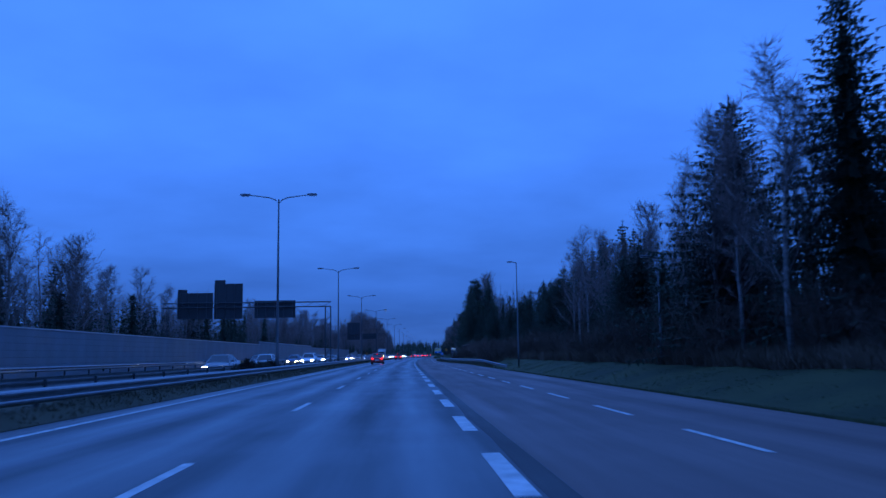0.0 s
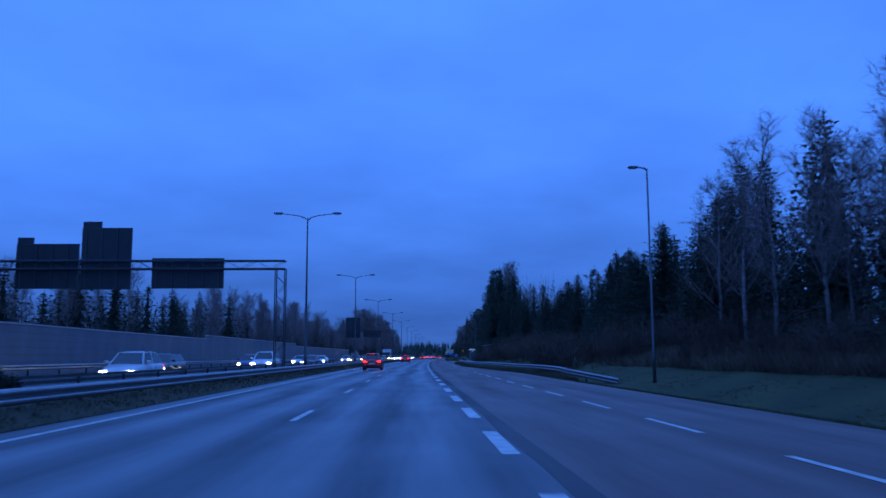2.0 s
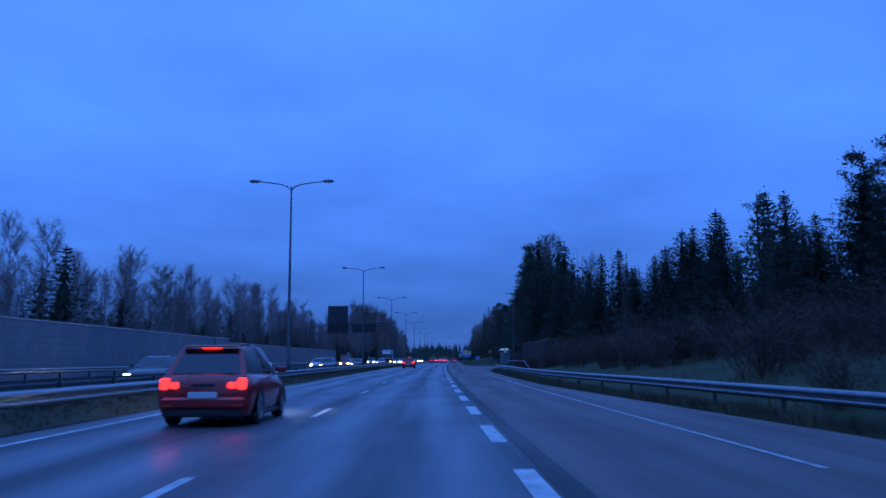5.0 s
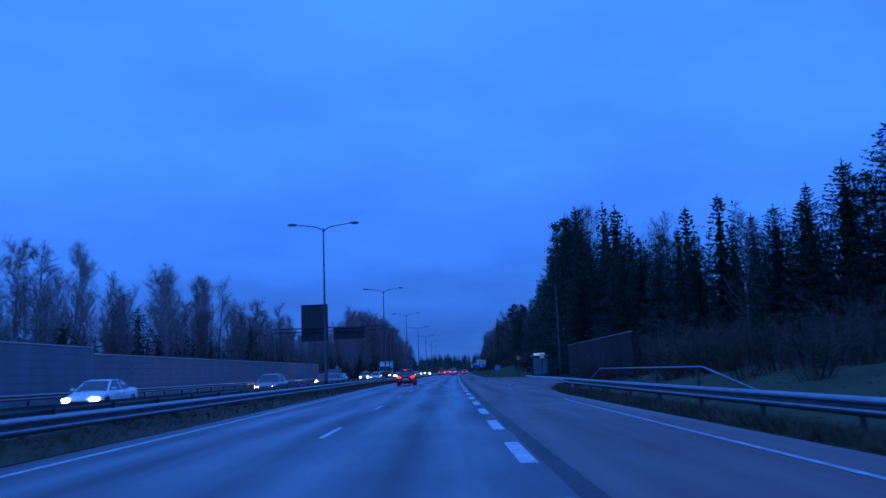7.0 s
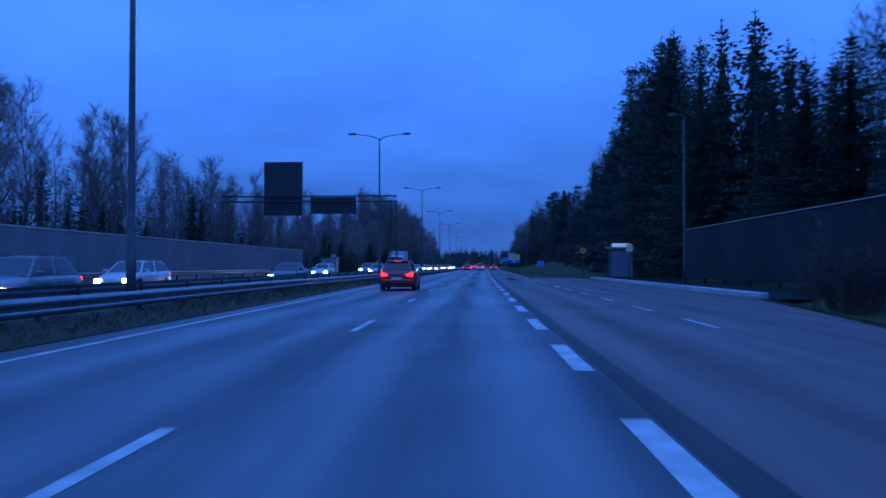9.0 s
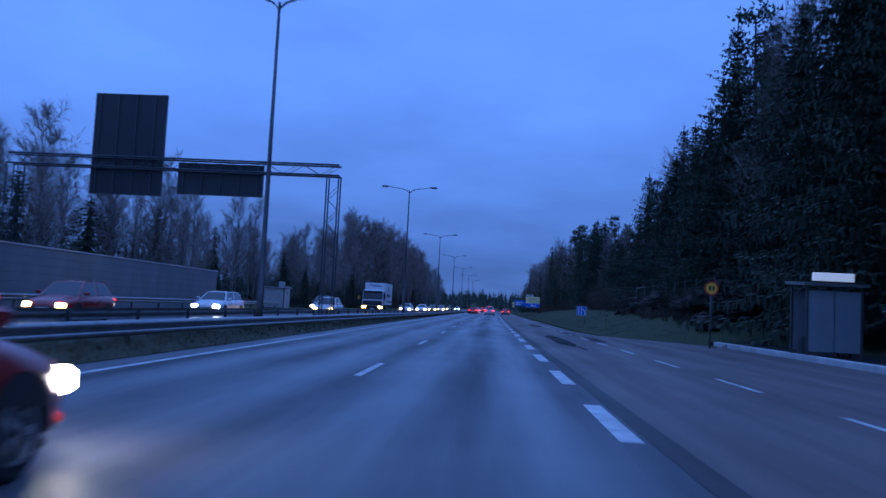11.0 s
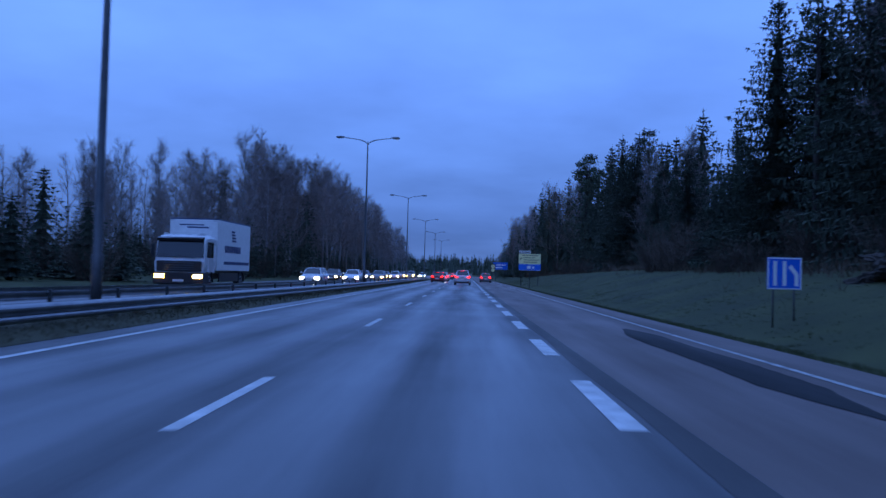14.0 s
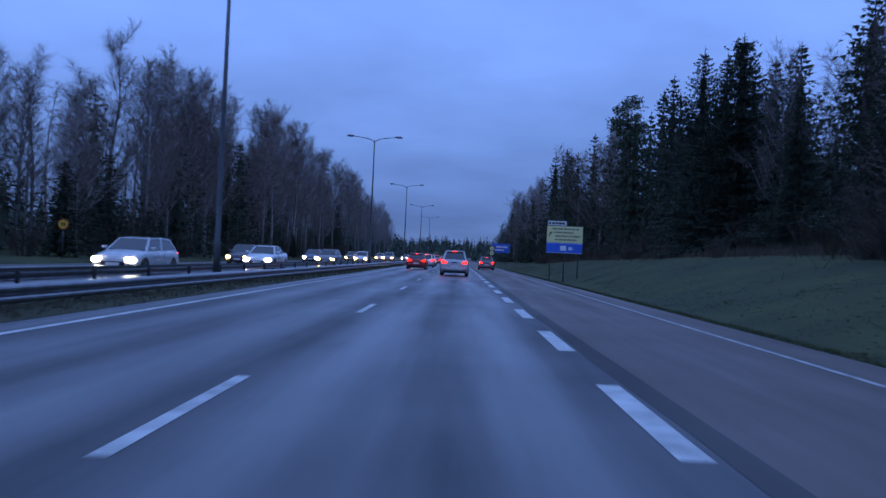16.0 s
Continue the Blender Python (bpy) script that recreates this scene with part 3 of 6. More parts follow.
# ------------------------------------------------------------------ lamps
def double_lamp(place=None):
    lamp = thing("street_lamp", "tall unlit steel street lamp with two arms on the median", "street lamp", "median street lamps", place=place)
    H, A, R = 11.43, 2.45, 0.33
    part("pole", Build().tube([(0, 0, -0.4), (0, 0, 1.4), (0, 0, 1.45), (0, 0, 6), (0, 0, H)], [0.12, 0.12, 0.095, 0.074, 0.048], 10), POLE, lamp, smooth=True)
    part("base_sleeve", Build().tube([(0, 0, -0.3), (0, 0, 0.35), (0, 0, 0.4)], [0.17, 0.17, 0.13], 10), STEEL_DARK, lamp, smooth=True)
    for s in (-1, 1):
        part("arm", Build().tube([(0, 0, H - 0.25), (s * 0.22, 0, H - 0.02), (s * 0.6, 0, H + 0.12), (s * 1.3, 0, H + 0.22), (s * (A - 0.55), 0, H + R - 0.04)], [0.04, 0.04, 0.036, 0.032, 0.03], 7), POLE, lamp, smooth=True)
        b = Build()
        x0, x1 = s * (A - 0.6), s * (A + 0.06)
        rings = []
        for k, w, h0, h1 in ((0.0, 0.05, -0.05, 0.04), (0.2, 0.11, -0.07, 0.05), (0.55, 0.15, -0.08, 0.06), (0.9, 0.13, -0.07, 0.04), (1.0, 0.06, -0.03, 0.02)):
            x = x0 + (x1 - x0) * k
            z = H + R
            rings.append([(x, -w, z + h0), (x, w, z + h0), (x, w * 0.7, z + h1), (x, -w * 0.7, z + h1)])
        head = part("lamp_head", b.loft(rings), LAMPHEAD, lamp)
        part("lens", Build().box(min(x0, x1) + 0.12, max(x0, x1) - 0.08, -0.10, 0.10, H + R - 0.105, H + R - 0.079, 0, 0.01), REVERSE, head)
    return lamp


LAMP_Y = (6.9, 53.0, 98.7, 144.7, 190.9, 236.6, 281.7, 328.4, 375.2, 423.0, 470.0, 517.0)
LAMP_U = (-8.2, -8.2, -8.15, -8.35, -8.4, -8.1, -8.05, -8.3, -8.5, -8.6, -8.5, -8.5)
first_lamp = double_lamp(at(LAMP_U[0], LAMP_Y[0]))
for y, u in list(zip(LAMP_Y, LAMP_U))[1:]:
    copy_thing(first_lamp, at(u, y))


def single_lamp(place, H=9.2):
    lamp = thing("street_lamp", "slim street lamp with one short arm, unlit, on the verge", "street lamp", "verge street lamps", place=place)
    part("pole", Build().tube([(0, 0, -0.5), (0, 0, 1.2), (0, 0, 1.25), (0, 0, H)], [0.075, 0.075, 0.055, 0.036], 9), POLE, lamp, smooth=True)
    part("arm", Build().tube([(0, 0, H - 0.02), (-0.15, 0, H + 0.06), (-0.5, 0, H + 0.10)], [0.045, 0.035, 0.03], 7), POLE, lamp, smooth=True)
    head = part("lamp_head", Build().box(-0.85, -0.38, -0.11, 0.11, H + 0.05, H + 0.14, 0, 0.03), LAMPHEAD, lamp)
    part("lens", Build().box(-0.80, -0.48, -0.085, 0.085, H + 0.028, H + 0.051, 0, 0.008), REVERSE, head)
    return lamp


single_lamp(at(12.3, 39.0, 0.5), 5.2)
verge_lamp = single_lamp(at(10.2, 74.2, 0.25))
copy_thing(verge_lamp, at(10.95, 216.0, 0.1))


# ------------------------------------------------------------------ sign gantries
def gantry(y, zc, panels, right, left, label):
    g = thing("sign_gantry", label, "gantry", "sign gantries", place=at(0, y))
    z0, z1, d = zc
    chord = Build()
    for z in (z0, z1):
        for yy in (-d / 2, d / 2):
            chord.tube([(left, yy, z), (right, yy, z)], 0.045, 6)
    part("chord_frame", chord, STEEL_DARK, g)
    brace = Build()
    n = int((right - left) / 0.9)
    for i in range(n):
        a, b2 = left + (right - left) * i / n, left + (right - left) * (i + 1) / n
        for yy in (-d / 2, d / 2):
            brace.tube([(a, yy, z0 if i % 2 else z1), (b2, yy, z1 if i % 2 else z0)], 0.017, 4)
        brace.tube([(a, -d / 2, z1), (a, d / 2, z1)], 0.02, 4)
    part("lattice_brace", brace, STEEL_DARK, g)
    for x, s in ((right, -1), (left, 1)):
        leg = Build()
        for xx in (x, x + s * 0.58):
            for yy in (-d / 2, d / 2):
                leg.tube([(xx, yy, -0.4), (xx, yy, z0 + 0.02)], 0.036, 6)
        k, z = 0, 0.2
        while z < z0 - 0.6:
            for yy in (-d / 2, d / 2):
                leg.tube([(x if k % 2 else x + s * 0.58, yy, z), (x + s * 0.58 if k % 2 else x, yy, z + 0.6)], 0.014, 4)
            z += 0.6
            k += 1
        part("lattice_leg", leg, STEEL_DARK, g)
        part("footing", Build().box(min(x, x + s * 0.58) - 0.25, max(x, x + s * 0.58) + 0.25, -d / 2 - 0.25, d / 2 + 0.25, -0.5, 0.06, 0, 0.03), FOOTING, g)
    for px0, px1, pz0, pz1, notch in panels:
        b = Build().box(px0, px1, d / 2 + 0.10, d / 2 + 0.16, pz0, pz1, 0, 0.012)
        if notch:
            b.box(notch[0], notch[1], d / 2 + 0.10, d / 2 + 0.16, pz1 + 0.002, notch[2], 0, 0.012)
        panel = part("sign_panel", b, PANELBACK, g, "dark back of a large road sign")
        rib = part("stiffener", Build().box(-0.035, 0.035, d / 2 + 0.03, d / 2 + 0.098, pz0 + 0.05, pz1 - 0.05, 0, 0.006), STEEL_DARK, panel, place=pose(px0 + 0.25, 0, 0))
        x = px0 + 1.2
        while x < px1:
            again(rib, panel, pose(x, 0, 0))
            x += 0.95
        fr = Build()
        for x in (px0, px1):
            fr.box(x - 0.03, x + 0.03, d / 2 + 0.085, d / 2 + 0.175, pz0 - 0.03, pz1 + 0.03)
        for z in (pz0, pz1):
            fr.box(px0 + 0.031, px1 - 0.031, d / 2 + 0.087, d / 2 + 0.173, z - 0.03, z + 0.03)
        part("edge_frame", fr, STEEL_DARK, panel)
    return g


gantry(89.1, (6.58, 7.08, 0.6), [(-24.7, -20.95, 5.45, 8.18, (-24.7, -23.7, 8.6)), (-20.75, -17.75, 5.4, 9.18, (-20.75, -19.6, 9.6)), (-16.4, -12.05, 5.45, 7.28, None)], -8.15, -26.2,
       "steel lattice gantry with three dark sign backs")
gantry(248.6, (7.33, 7.85, 0.6), [(-20.8, -17.12, 6.05, 11.15, None), (-16.27, -11.95, 6.2, 7.75, None)], -8.0, -24.8,
       "steel lattice gantry with a tall and a flat dark sign back")


# ------------------------------------------------------------------ road signs
def posts(parent, xs, top, y=0.05, r=0.038, bottom=-0.4):
    for x in xs:
        part("post", Build().tube([(x, y, bottom), (x, y, top)], r, 8), STEEL_DARK, parent, smooth=True)


def merge_sign():
    s = thing("lane_merge_sign", "blue road sign with white bars showing a merging lane", "road sign", place=at(8.2, 286.4))
    plate = part("plate", Build().box(-0.455, 0.455, 0.0, 0.02, 1.02, 1.88, 0, 0.006), SIGN_BLUE, s)
    fr = Build()
    for a, b, c, d in ((-0.45, 0.45, 1.025, 1.06), (-0.45, 0.45, 1.84, 1.875), (-0.45, -0.415, 1.061, 1.839), (0.415, 0.45, 1.061, 1.839)):
        fr.box(a, b, -0.004, 0.0, c, d)
    part("white_border", fr, SIGN_WHITE, plate)
    for x in (-0.25, 0.0):
        part("white_bar", Build().box(x - 0.048, x + 0.048, -0.005, -0.001, 1.12, 1.78), SIGN_WHITE, plate)
    part("merging_bar", Build().add([(0.27, -0.004, 1.12), (0.37, -0.004, 1.12), (0.37, -0.004, 1.44), (0.18, -0.004, 1.69), (0.10, -0.004, 1.62), (0.27, -0.004, 1.40)], [(0, 1, 2, 5), (5, 2, 3, 4)]), SIGN_WHITE, plate)
    posts(s, (-0.28, 0.28), 1.8, r=0.025)


merge_sign()


def bars(parent, x0, x1, z, height, mat, y=-0.005, seed=1, fill=1.0):
    """Plain bars in place of writing that cannot be read."""
    rnd = random.Random(seed)
    b = Build()
    x = x0
    while x < x1:
        w = min(rnd.uniform(0.12, 0.42) * fill, x1 - x)
        b.box(x, x + w, y, y + 0.004, z, z + height)
        x += w + 0.05
    return part("text_bar", b, mat, parent)


def guide_sign():
    s = thing("guide_sign", "yellow and blue guide sign with a white plate above", "road sign", place=at(7.1, 360.8))
    yel = part("yellow_plate", Build().box(-1.29, 1.29, 0.0, 0.03, 2.64, 3.83, 0, 0.008), SIGN_YELLOW, s)
    for k, (z, l, r) in enumerate(((3.58, -0.9, 1.0), (3.32, -0.8, 0.6), (3.06, -0.7, 1.1), (2.80, -0.7, 0.9))):
        bars(yel, l, r, z, 0.11, SIGN_GREY, seed=k)
    part("arrow", Build().add([(-1.18, -0.004, 3.12), (-1.12, -0.004, 3.08), (-1.02, -0.004, 3.26), (-0.97, -0.004, 3.2), (-0.95, -0.004, 3.4), (-1.12, -0.004, 3.34), (-1.07, -0.004, 3.30)], [(0, 1, 2, 6), (2, 3, 4, 5, 6)]), BLACK, yel)
    blu = part("blue_plate", Build().box(-1.29, 1.29, 0.0, 0.03, 1.88, 2.63, 0, 0.008), SIGN_BLUE, s)
    part("white_square", Build().box(-0.30, 0.12, -0.005, 0.0, 2.08, 2.42), SIGN_WHITE, blu)
    bars(blu, 0.28, 0.62, 2.12, 0.22, SIGN_WHITE, seed=9)
    part("white_border", Build().box(-1.27, 1.27, -0.004, 0.0, 1.90, 1.925).box(-1.27, 1.27, -0.004, 0.0, 2.585, 2.61), SIGN_WHITE, blu)
    top = part("white_plate", Build().box(-1.24, 0.1, 0.0, 0.03, 3.88, 4.2, 0, 0.006), WHITE, s)
    bars(top, -0.95, 0.0, 3.96, 0.13, BLACK, seed=4)
    part("small_arrow", Build().box(-1.16, -1.04, -0.004, 0.0, 3.95, 4.1), BLACK, top)
    posts(s, (-1.0, 0.0, 1.0), 4.0)


guide_sign()


def far_blue_sign():
    s = thing("direction_sign", "wide blue direction sign with white lettering bars", "road sign", place=at(7.7, 460.0))
    p = part("plate", Build().box(-1.7, 1.7, 0.0, 0.03, 2.6, 4.35, 0, 0.01), SIGN_BLUE, s)
    bars(p, -1.0, 1.2, 3.55, 0.32, SIGN_WHITE, seed=12)
    bars(p, -1.3, 0.5, 2.95, 0.3, SIGN_WHITE, seed=14)
    posts(s, (-1.1, 1.1), 4.2, r=0.06)


far_blue_sign()


def round_sign(place, zs, label, r=0.32, ring=True, sheet=None):
    s = thing("round_road_sign", label, "road sign", "round yellow road signs", place=place)
    for z in zs:
        d = part("disc", Build().disc(0, 0, z, r, 0.02, 20), sheet or SIGN_YELLOW, s)
        if ring:
            n = 20
            rings = [[(q * r * math.cos(t), -0.003, z + q * r * math.sin(t)) for t in (2 * math.pi * k / n for k in range(n))] for q in (0.995, 0.80)]
            part("red_ring", Build().loft(rings, caps=False), SIGN_RED, d)
        part("print_bar", Build().box(-0.11, -0.02, -0.004, 0.0, z - 0.09, z + 0.09).box(0.03, 0.12, -0.004, 0.0, z - 0.09, z + 0.09), BLACK, d)
    posts(s, (0.0,), max(zs) + 0.25)
    return s


round_sign(at(9.0, 244.1), (2.54,), "round yellow speed sign with a red ring on a grey post", 0.30, True, SIGN_ORANGE)
round_sign(at(-23.1, 348.8), (2.1,), "round yellow sign on a post beyond the opposite carriageway", 0.32, True, SIGN_ORANGE)
pair = round_sign(at(5.9, 460.0), (3.35, 2.45), "two round yellow signs stacked on a black board", 0.42, False)
part("backing_board", Build().box(-0.52, 0.52, 0.022, 0.045, 1.95, 3.85, 0, 0.01), BLACK, pair)


def marker_post(u, y):
    s = thing("marker_post", "short pale weathered marker post at the guard rail end", "marker post", place=at(u, y))
    part("stake", Build().box(-0.06, 0.06, -0.05, 0.05, -0.4, 0.46, 0, 0.012), CONCRETE, s)
    part("cap", Build().box(-0.068, 0.068, -0.058, 0.058, 0.461, 0.50, 0, 0.012), STEEL_DARK, s)


for u, y in ((6.95, 180.8),):
    marker_post(u, y)


# ------------------------------------------------------------------ bus shelter
def bus_shelter():
    s = thing("bus_shelter", "grey glazed bus shelter with a lit sign box", "bus shelter", place=at(11.2, 237.7, 0.17))
    for x in (-0.9, 0.9):
        for y in (-0.7, 0.7):
            part("post", Build().box(x - 0.04, x + 0.04, y - 0.04, y + 0.04, -0.3, 2.35, 0, 0.01), STEEL_DARK, s)
    part("roof", Build().loft([[(-1.08, -0.9, z + 0.0), (1.08, -0.9, z), (1.08, 0.9, z + 0.1), (-1.08, 0.9, z + 0.1)] for z in (2.35, 2.45)]), STEEL, s)
    part("rear_glass", Build().box(0.87, 0.89, -0.64, 0.64, 0.15, 2.2), SHELTER_GLASS, s)
    for y in (-0.7, 0.7):
        for x0, x1 in ((-0.85, -0.02), (0.02, 0.85)):
            part("side_glass", Build().box(x0, x1, y - 0.01, y + 0.01, 0.15, 2.2), SHELTER_GLASS, s)
    part("bench", Build().box(0.42, 0.82, -0.6, 0.6, 0.42, 0.47, 0, 0.01).box(0.57, 0.67, -0.5, -0.45, -0.1, 0.42).box(0.57, 0.67, 0.45, 0.5, -0.1, 0.42), BLACKTRIM, s)
    part("sign_box", Build().box(-0.8, 0.55, -0.93, -0.8, 2.52, 2.80, 0, 0.015), SHELTER_LIGHT, s)
    part("litter_bin", Build().tube([(-0.62, 0.4, 0.0), (-0.62, 0.4, 0.6), (-0.62, 0.4, 0.62)], [0.18, 0.2, 0.15], 12), STEEL_DARK, s)


bus_shelter()


def utility_hut():
    """A pale sheet-metal equipment hut past the end of the noise barrier."""
    s = thing("utility_hut", "pale grey sheet-metal equipment hut beside the road", "hut", place=at(-23.35, 296.5, 0.15))
    part("plinth", Build().box(-1.18, 1.18, -1.33, 1.33, -0.5, 0.10, 0, 0.02), FOOTING, s)
    part("body", Build().box(-1.12, 1.12, -1.27, 1.27, 0.101, 2.14, 0, 0.02), HUT, s)
    for x in (-1.1, 1.1):
        for y in (-1.25, 1.25):
            part("corner_trim", Build().box(x - 0.06, x + 0.06, y - 0.06, y + 0.06, 0.102, 2.139, 0, 0.01), STEEL_DARK, s)
    part("roof", Build().loft([[(-1.26, -1.42, z), (1.26, -1.42, z), (1.26, 1.42, z + 0.06), (-1.26, 1.42, z + 0.06)] for z in (2.141, 2.22)]), STEEL_DARK, s)
    part("roof_edge", Build().box(-1.27, 1.27, -1.45, -1.421, 2.17, 2.27).box(1.261, 1.29, -1.42, 1.42, 2.19, 2.31), CAP, s)
    door = part("door", Build().box(-0.45, 0.45, -1.295, -1.271, 0.16, 2.06, 0, 0.008), HUT, s)
    part("handle", Build().box(0.32, 0.36, -1.33, -1.296, 1.0, 1.14, 0, 0.006), BLACKTRIM, door)
    for y in (-0.42, 0.42):
        part("panel_rib", Build().box(1.121, 1.14, y - 0.02, y + 0.02, 0.14, 2.1), HUT, s)
    for k in range(4):
        part("vent_slat", Build().box(1.121, 1.15, -0.25, 0.25, 1.50 + 0.09 * k, 1.54 + 0.09 * k), STEEL_DARK, s)
    part("roof_unit", Build().box(0.30, 0.85, -0.55, 0.0, 2.262, 2.86, 0, 0.03), HUT, s)
    part("pipe", Build().tube([(0.85, -0.1, 2.4), (1.15, 0.5, 2.4)], 0.04, 8), STEEL, s, smooth=True)


utility_hut()


def stop_sign():
    s = thing("bus_stop_sign", "yellow bus stop sign plate on a thin grey post", "bus stop sign", place=at(10.9, 232.0, 0.15))
    part("plate", Build().box(-0.25, 0.25, 0.0, 0.02, 2.1, 2.65, 0, 0.02), SIGN_YELLOW, s)
    posts(s, (0.0,), 2.6)


stop_sign()


# ------------------------------------------------------------------ rock cut with a fence above
def rock(name, place, size, seed):
    """Split slabs of blasted granite: angular chunks piled and tilted, one mesh."""
    r = random.Random(seed * 13)
    me = bpy.data.meshes.new(name)
    whole = bmesh.new()
    for c in range(7):
        bm = bmesh.new()
        sx, sy, sz = r.uniform(0.45, 0.8), r.uniform(0.4, 0.75), r.uniform(0.16, 0.42)
        for k in range(26):
            d = Vector((r.gauss(0, 1), r.gauss(0, 1), r.gauss(0, 1))).normalized()
            p = Vector((max(-0.72, min(0.72, d.x * 1.15)), max(-0.8, min(0.8, d.y * 1.2)), max(-0.6, min(0.6, d.z * 1.2))))
            bm.verts.new((p.x * sx * r.uniform(0.85, 1.1), p.y * sy * r.uniform(0.85, 1.1), p.z * sz * 1.5 * r.uniform(0.9, 1.1)))
        bmesh.ops.convex_hull(bm, input=bm.verts)
        loose = [v for v in bm.verts if not v.link_faces]
        bmesh.ops.delete(bm, geom=loose, context="VERTS")
        bmesh.ops.subdivide_edges(bm, edges=bm.edges[:], cuts=3, use_grid_fill=True, smooth=0.1)
        off = Vector((seed * 3.7, c * 5.1, 0))
        for v in bm.verts:
            v.co += v.co.normalized() * (0.12 * noise.noise(v.co * 2.6 + off) + 0.10 * noise.noise(v.co * 7.0 + off) + 0.06 * noise.noise(v.co * 17.0 + off))
        turn = Euler((math.radians(r.uniform(-26, 10)), math.radians(r.uniform(-14, 14)), r.uniform(-0.6, 0.6))).to_matrix().to_4x4()
        shift = Matrix.Translation((r.uniform(-0.35, 0.35), r.uniform(-0.6, 0.6), -0.45 + 0.16 * c + r.uniform(-0.1, 0.1)))
        bm.transform(shift @ turn)
        part_mesh = bpy.data.meshes.new("chunk")
        bm.to_mesh(part_mesh)
        bm.free()
        whole.from_mesh(part_mesh)
        bpy.data.meshes.remove(part_mesh)
    for v in whole.verts:
        v.co = Vector((v.co.x * size[0], v.co.y * size[1], v.co.z * size[2]))
    whole.to_mesh(me)
    whole.free()
    me.materials.append(ROCK)
    ob = new(name, me)
    ob.matrix_basis = place
    return tagged(ob, "dark blasted granite outcrop on the grass bank", "rock", "rock cut")


for k, (u, y, z, sx, sy, sz) in enumerate(((12.2, 289.2, 1.5, 0.9, 1.6, 0.9), (12.4, 285.6, 1.9, 1.0, 1.9, 1.2), (12.9, 282.3, 2.1, 1.2, 2.0, 1.0), (12.5, 277.0, 1.8, 1.0, 1.6, 1.0), (11.9, 273.4, 1.4, 0.8, 1.6, 0.7),
                                               (12.8, 272.2, 2.3, 1.3, 2.4, 0.9), (13.0, 266.6, 2.0, 1.2, 1.9, 1.0), (11.3, 264.6, 0.75, 0.5, 0.8, 0.45), (12.6, 262.6, 1.9, 1.4, 2.2, 1.2), (12.1, 258.8, 1.7, 1.4, 2.2, 1.4), (13.2, 255.6, 2.3, 1.6, 2.3, 1.3),
                                               (11.4, 255.0, 0.7, 0.9, 1.3, 0.8), (11.5, 260.6, 0.85, 0.8, 1.5, 0.8), (11.6, 257.2, 0.9, 0.8, 1.4, 0.9), (11.7, 265.8, 0.85, 0.6, 1.2, 0.55), (11.7, 269.6, 0.95, 0.6, 1.3, 0.6))):
    rock("rock_outcrop", at(u + 0.45, y, z + 0.05, 25 * math.sin(k * 2.3)), (sx * 1.15, sy * 1.15, sz * 1.05), k + 1)


def wire_fence():
    f = thing("wire_fence", "pale fence posts with a top rail on the rock", "fence")
    post = None
    ys = (259.5, 264.0, 267.2, 270.4, 273.6, 278.5, 282.5, 286.6)
    for y in ys:
        p = at(13.3, y, 3.0)
        if post is None:
            post = part("post", Build().tube([(0, 0, -1.9), (0, 0, 0.95)], 0.028, 6), STEEL, f, place=p)
        else:
            again(post, f, p)
    part("top_rail", Build().tube([(cx(y) + 13.3, y, 3.85) for y in (282.5, 286.6)], 0.022, 5), STEEL, f)
    for z in (3.3, 3.8):
        part("wire", Build().tube([(cx(y) + 13.3, y, z) for y in ys], 0.006, 4), STEEL, f)


wire_fence()
# ------------------------------------------------------------------ vehicles
def wheel(parent, x, y, r, w, side):
    tyre = part("wheel", Build().loft([[(xx, rr * math.cos(t), rr * math.sin(t)) for t in (2 * math.pi * k / 18 for k in range(18))]
                                       for xx, rr in ((-w / 2, r * 0.9), (-w / 2 + 0.03, r), (w / 2 - 0.03, r), (w / 2, r * 0.9))]), RUBBER, parent, smooth=False, place=pose(x, y, r))
    xo = side * (w / 2 + 0.004)
    b = Build()
    n = 5
    b.loft([[(xo - side * d, q * math.cos(t), q * math.sin(t)) for t in (2 * math.pi * k / 15 for k in range(15))] for q, d in ((r * 0.66, 0.02), (r * 0.66, -0.004), (r * 0.58, -0.004), (r * 0.56, 0.015))], caps=False)
    for k in range(n):
        a = 2 * math.pi * k / n
        c, s = math.cos(a), math.sin(a)
        p, q = r * 0.10, r * 0.60
        h = r * 0.09
        b.add([(xo, p * c - h * s, p * s + h * c), (xo, p * c + h * s, p * s - h * c), (xo, q * c + h * s, q * s - h * c), (xo, q * c - h * s, q * s + h * c)], [(0, 1, 2, 3)])
    part("rim", b, RIM, tyre)


CAR_SHAPES = {
    # length, width, height, belt height, hood end, windscreen top, roof end, rear glass foot, tail height, ground
    "hatch": (4.0, 1.75, 1.50, 0.93, 0.95, 0.28, -1.45, -1.85, 0.95, 0.19),
    "suv": (4.6, 1.86, 1.68, 1.05, 1.15, 0.42, -1.75, -2.15, 1.08, 0.24),
    "estate": (4.75, 1.82, 1.47, 0.93, 1.2, 0.42, -1.9, -2.25, 0.98, 0.17),
    "sedan": (4.7, 1.82, 1.44, 0.92, 1.2, 0.45, -0.85, -1.65, 1.02, 0.17),
}


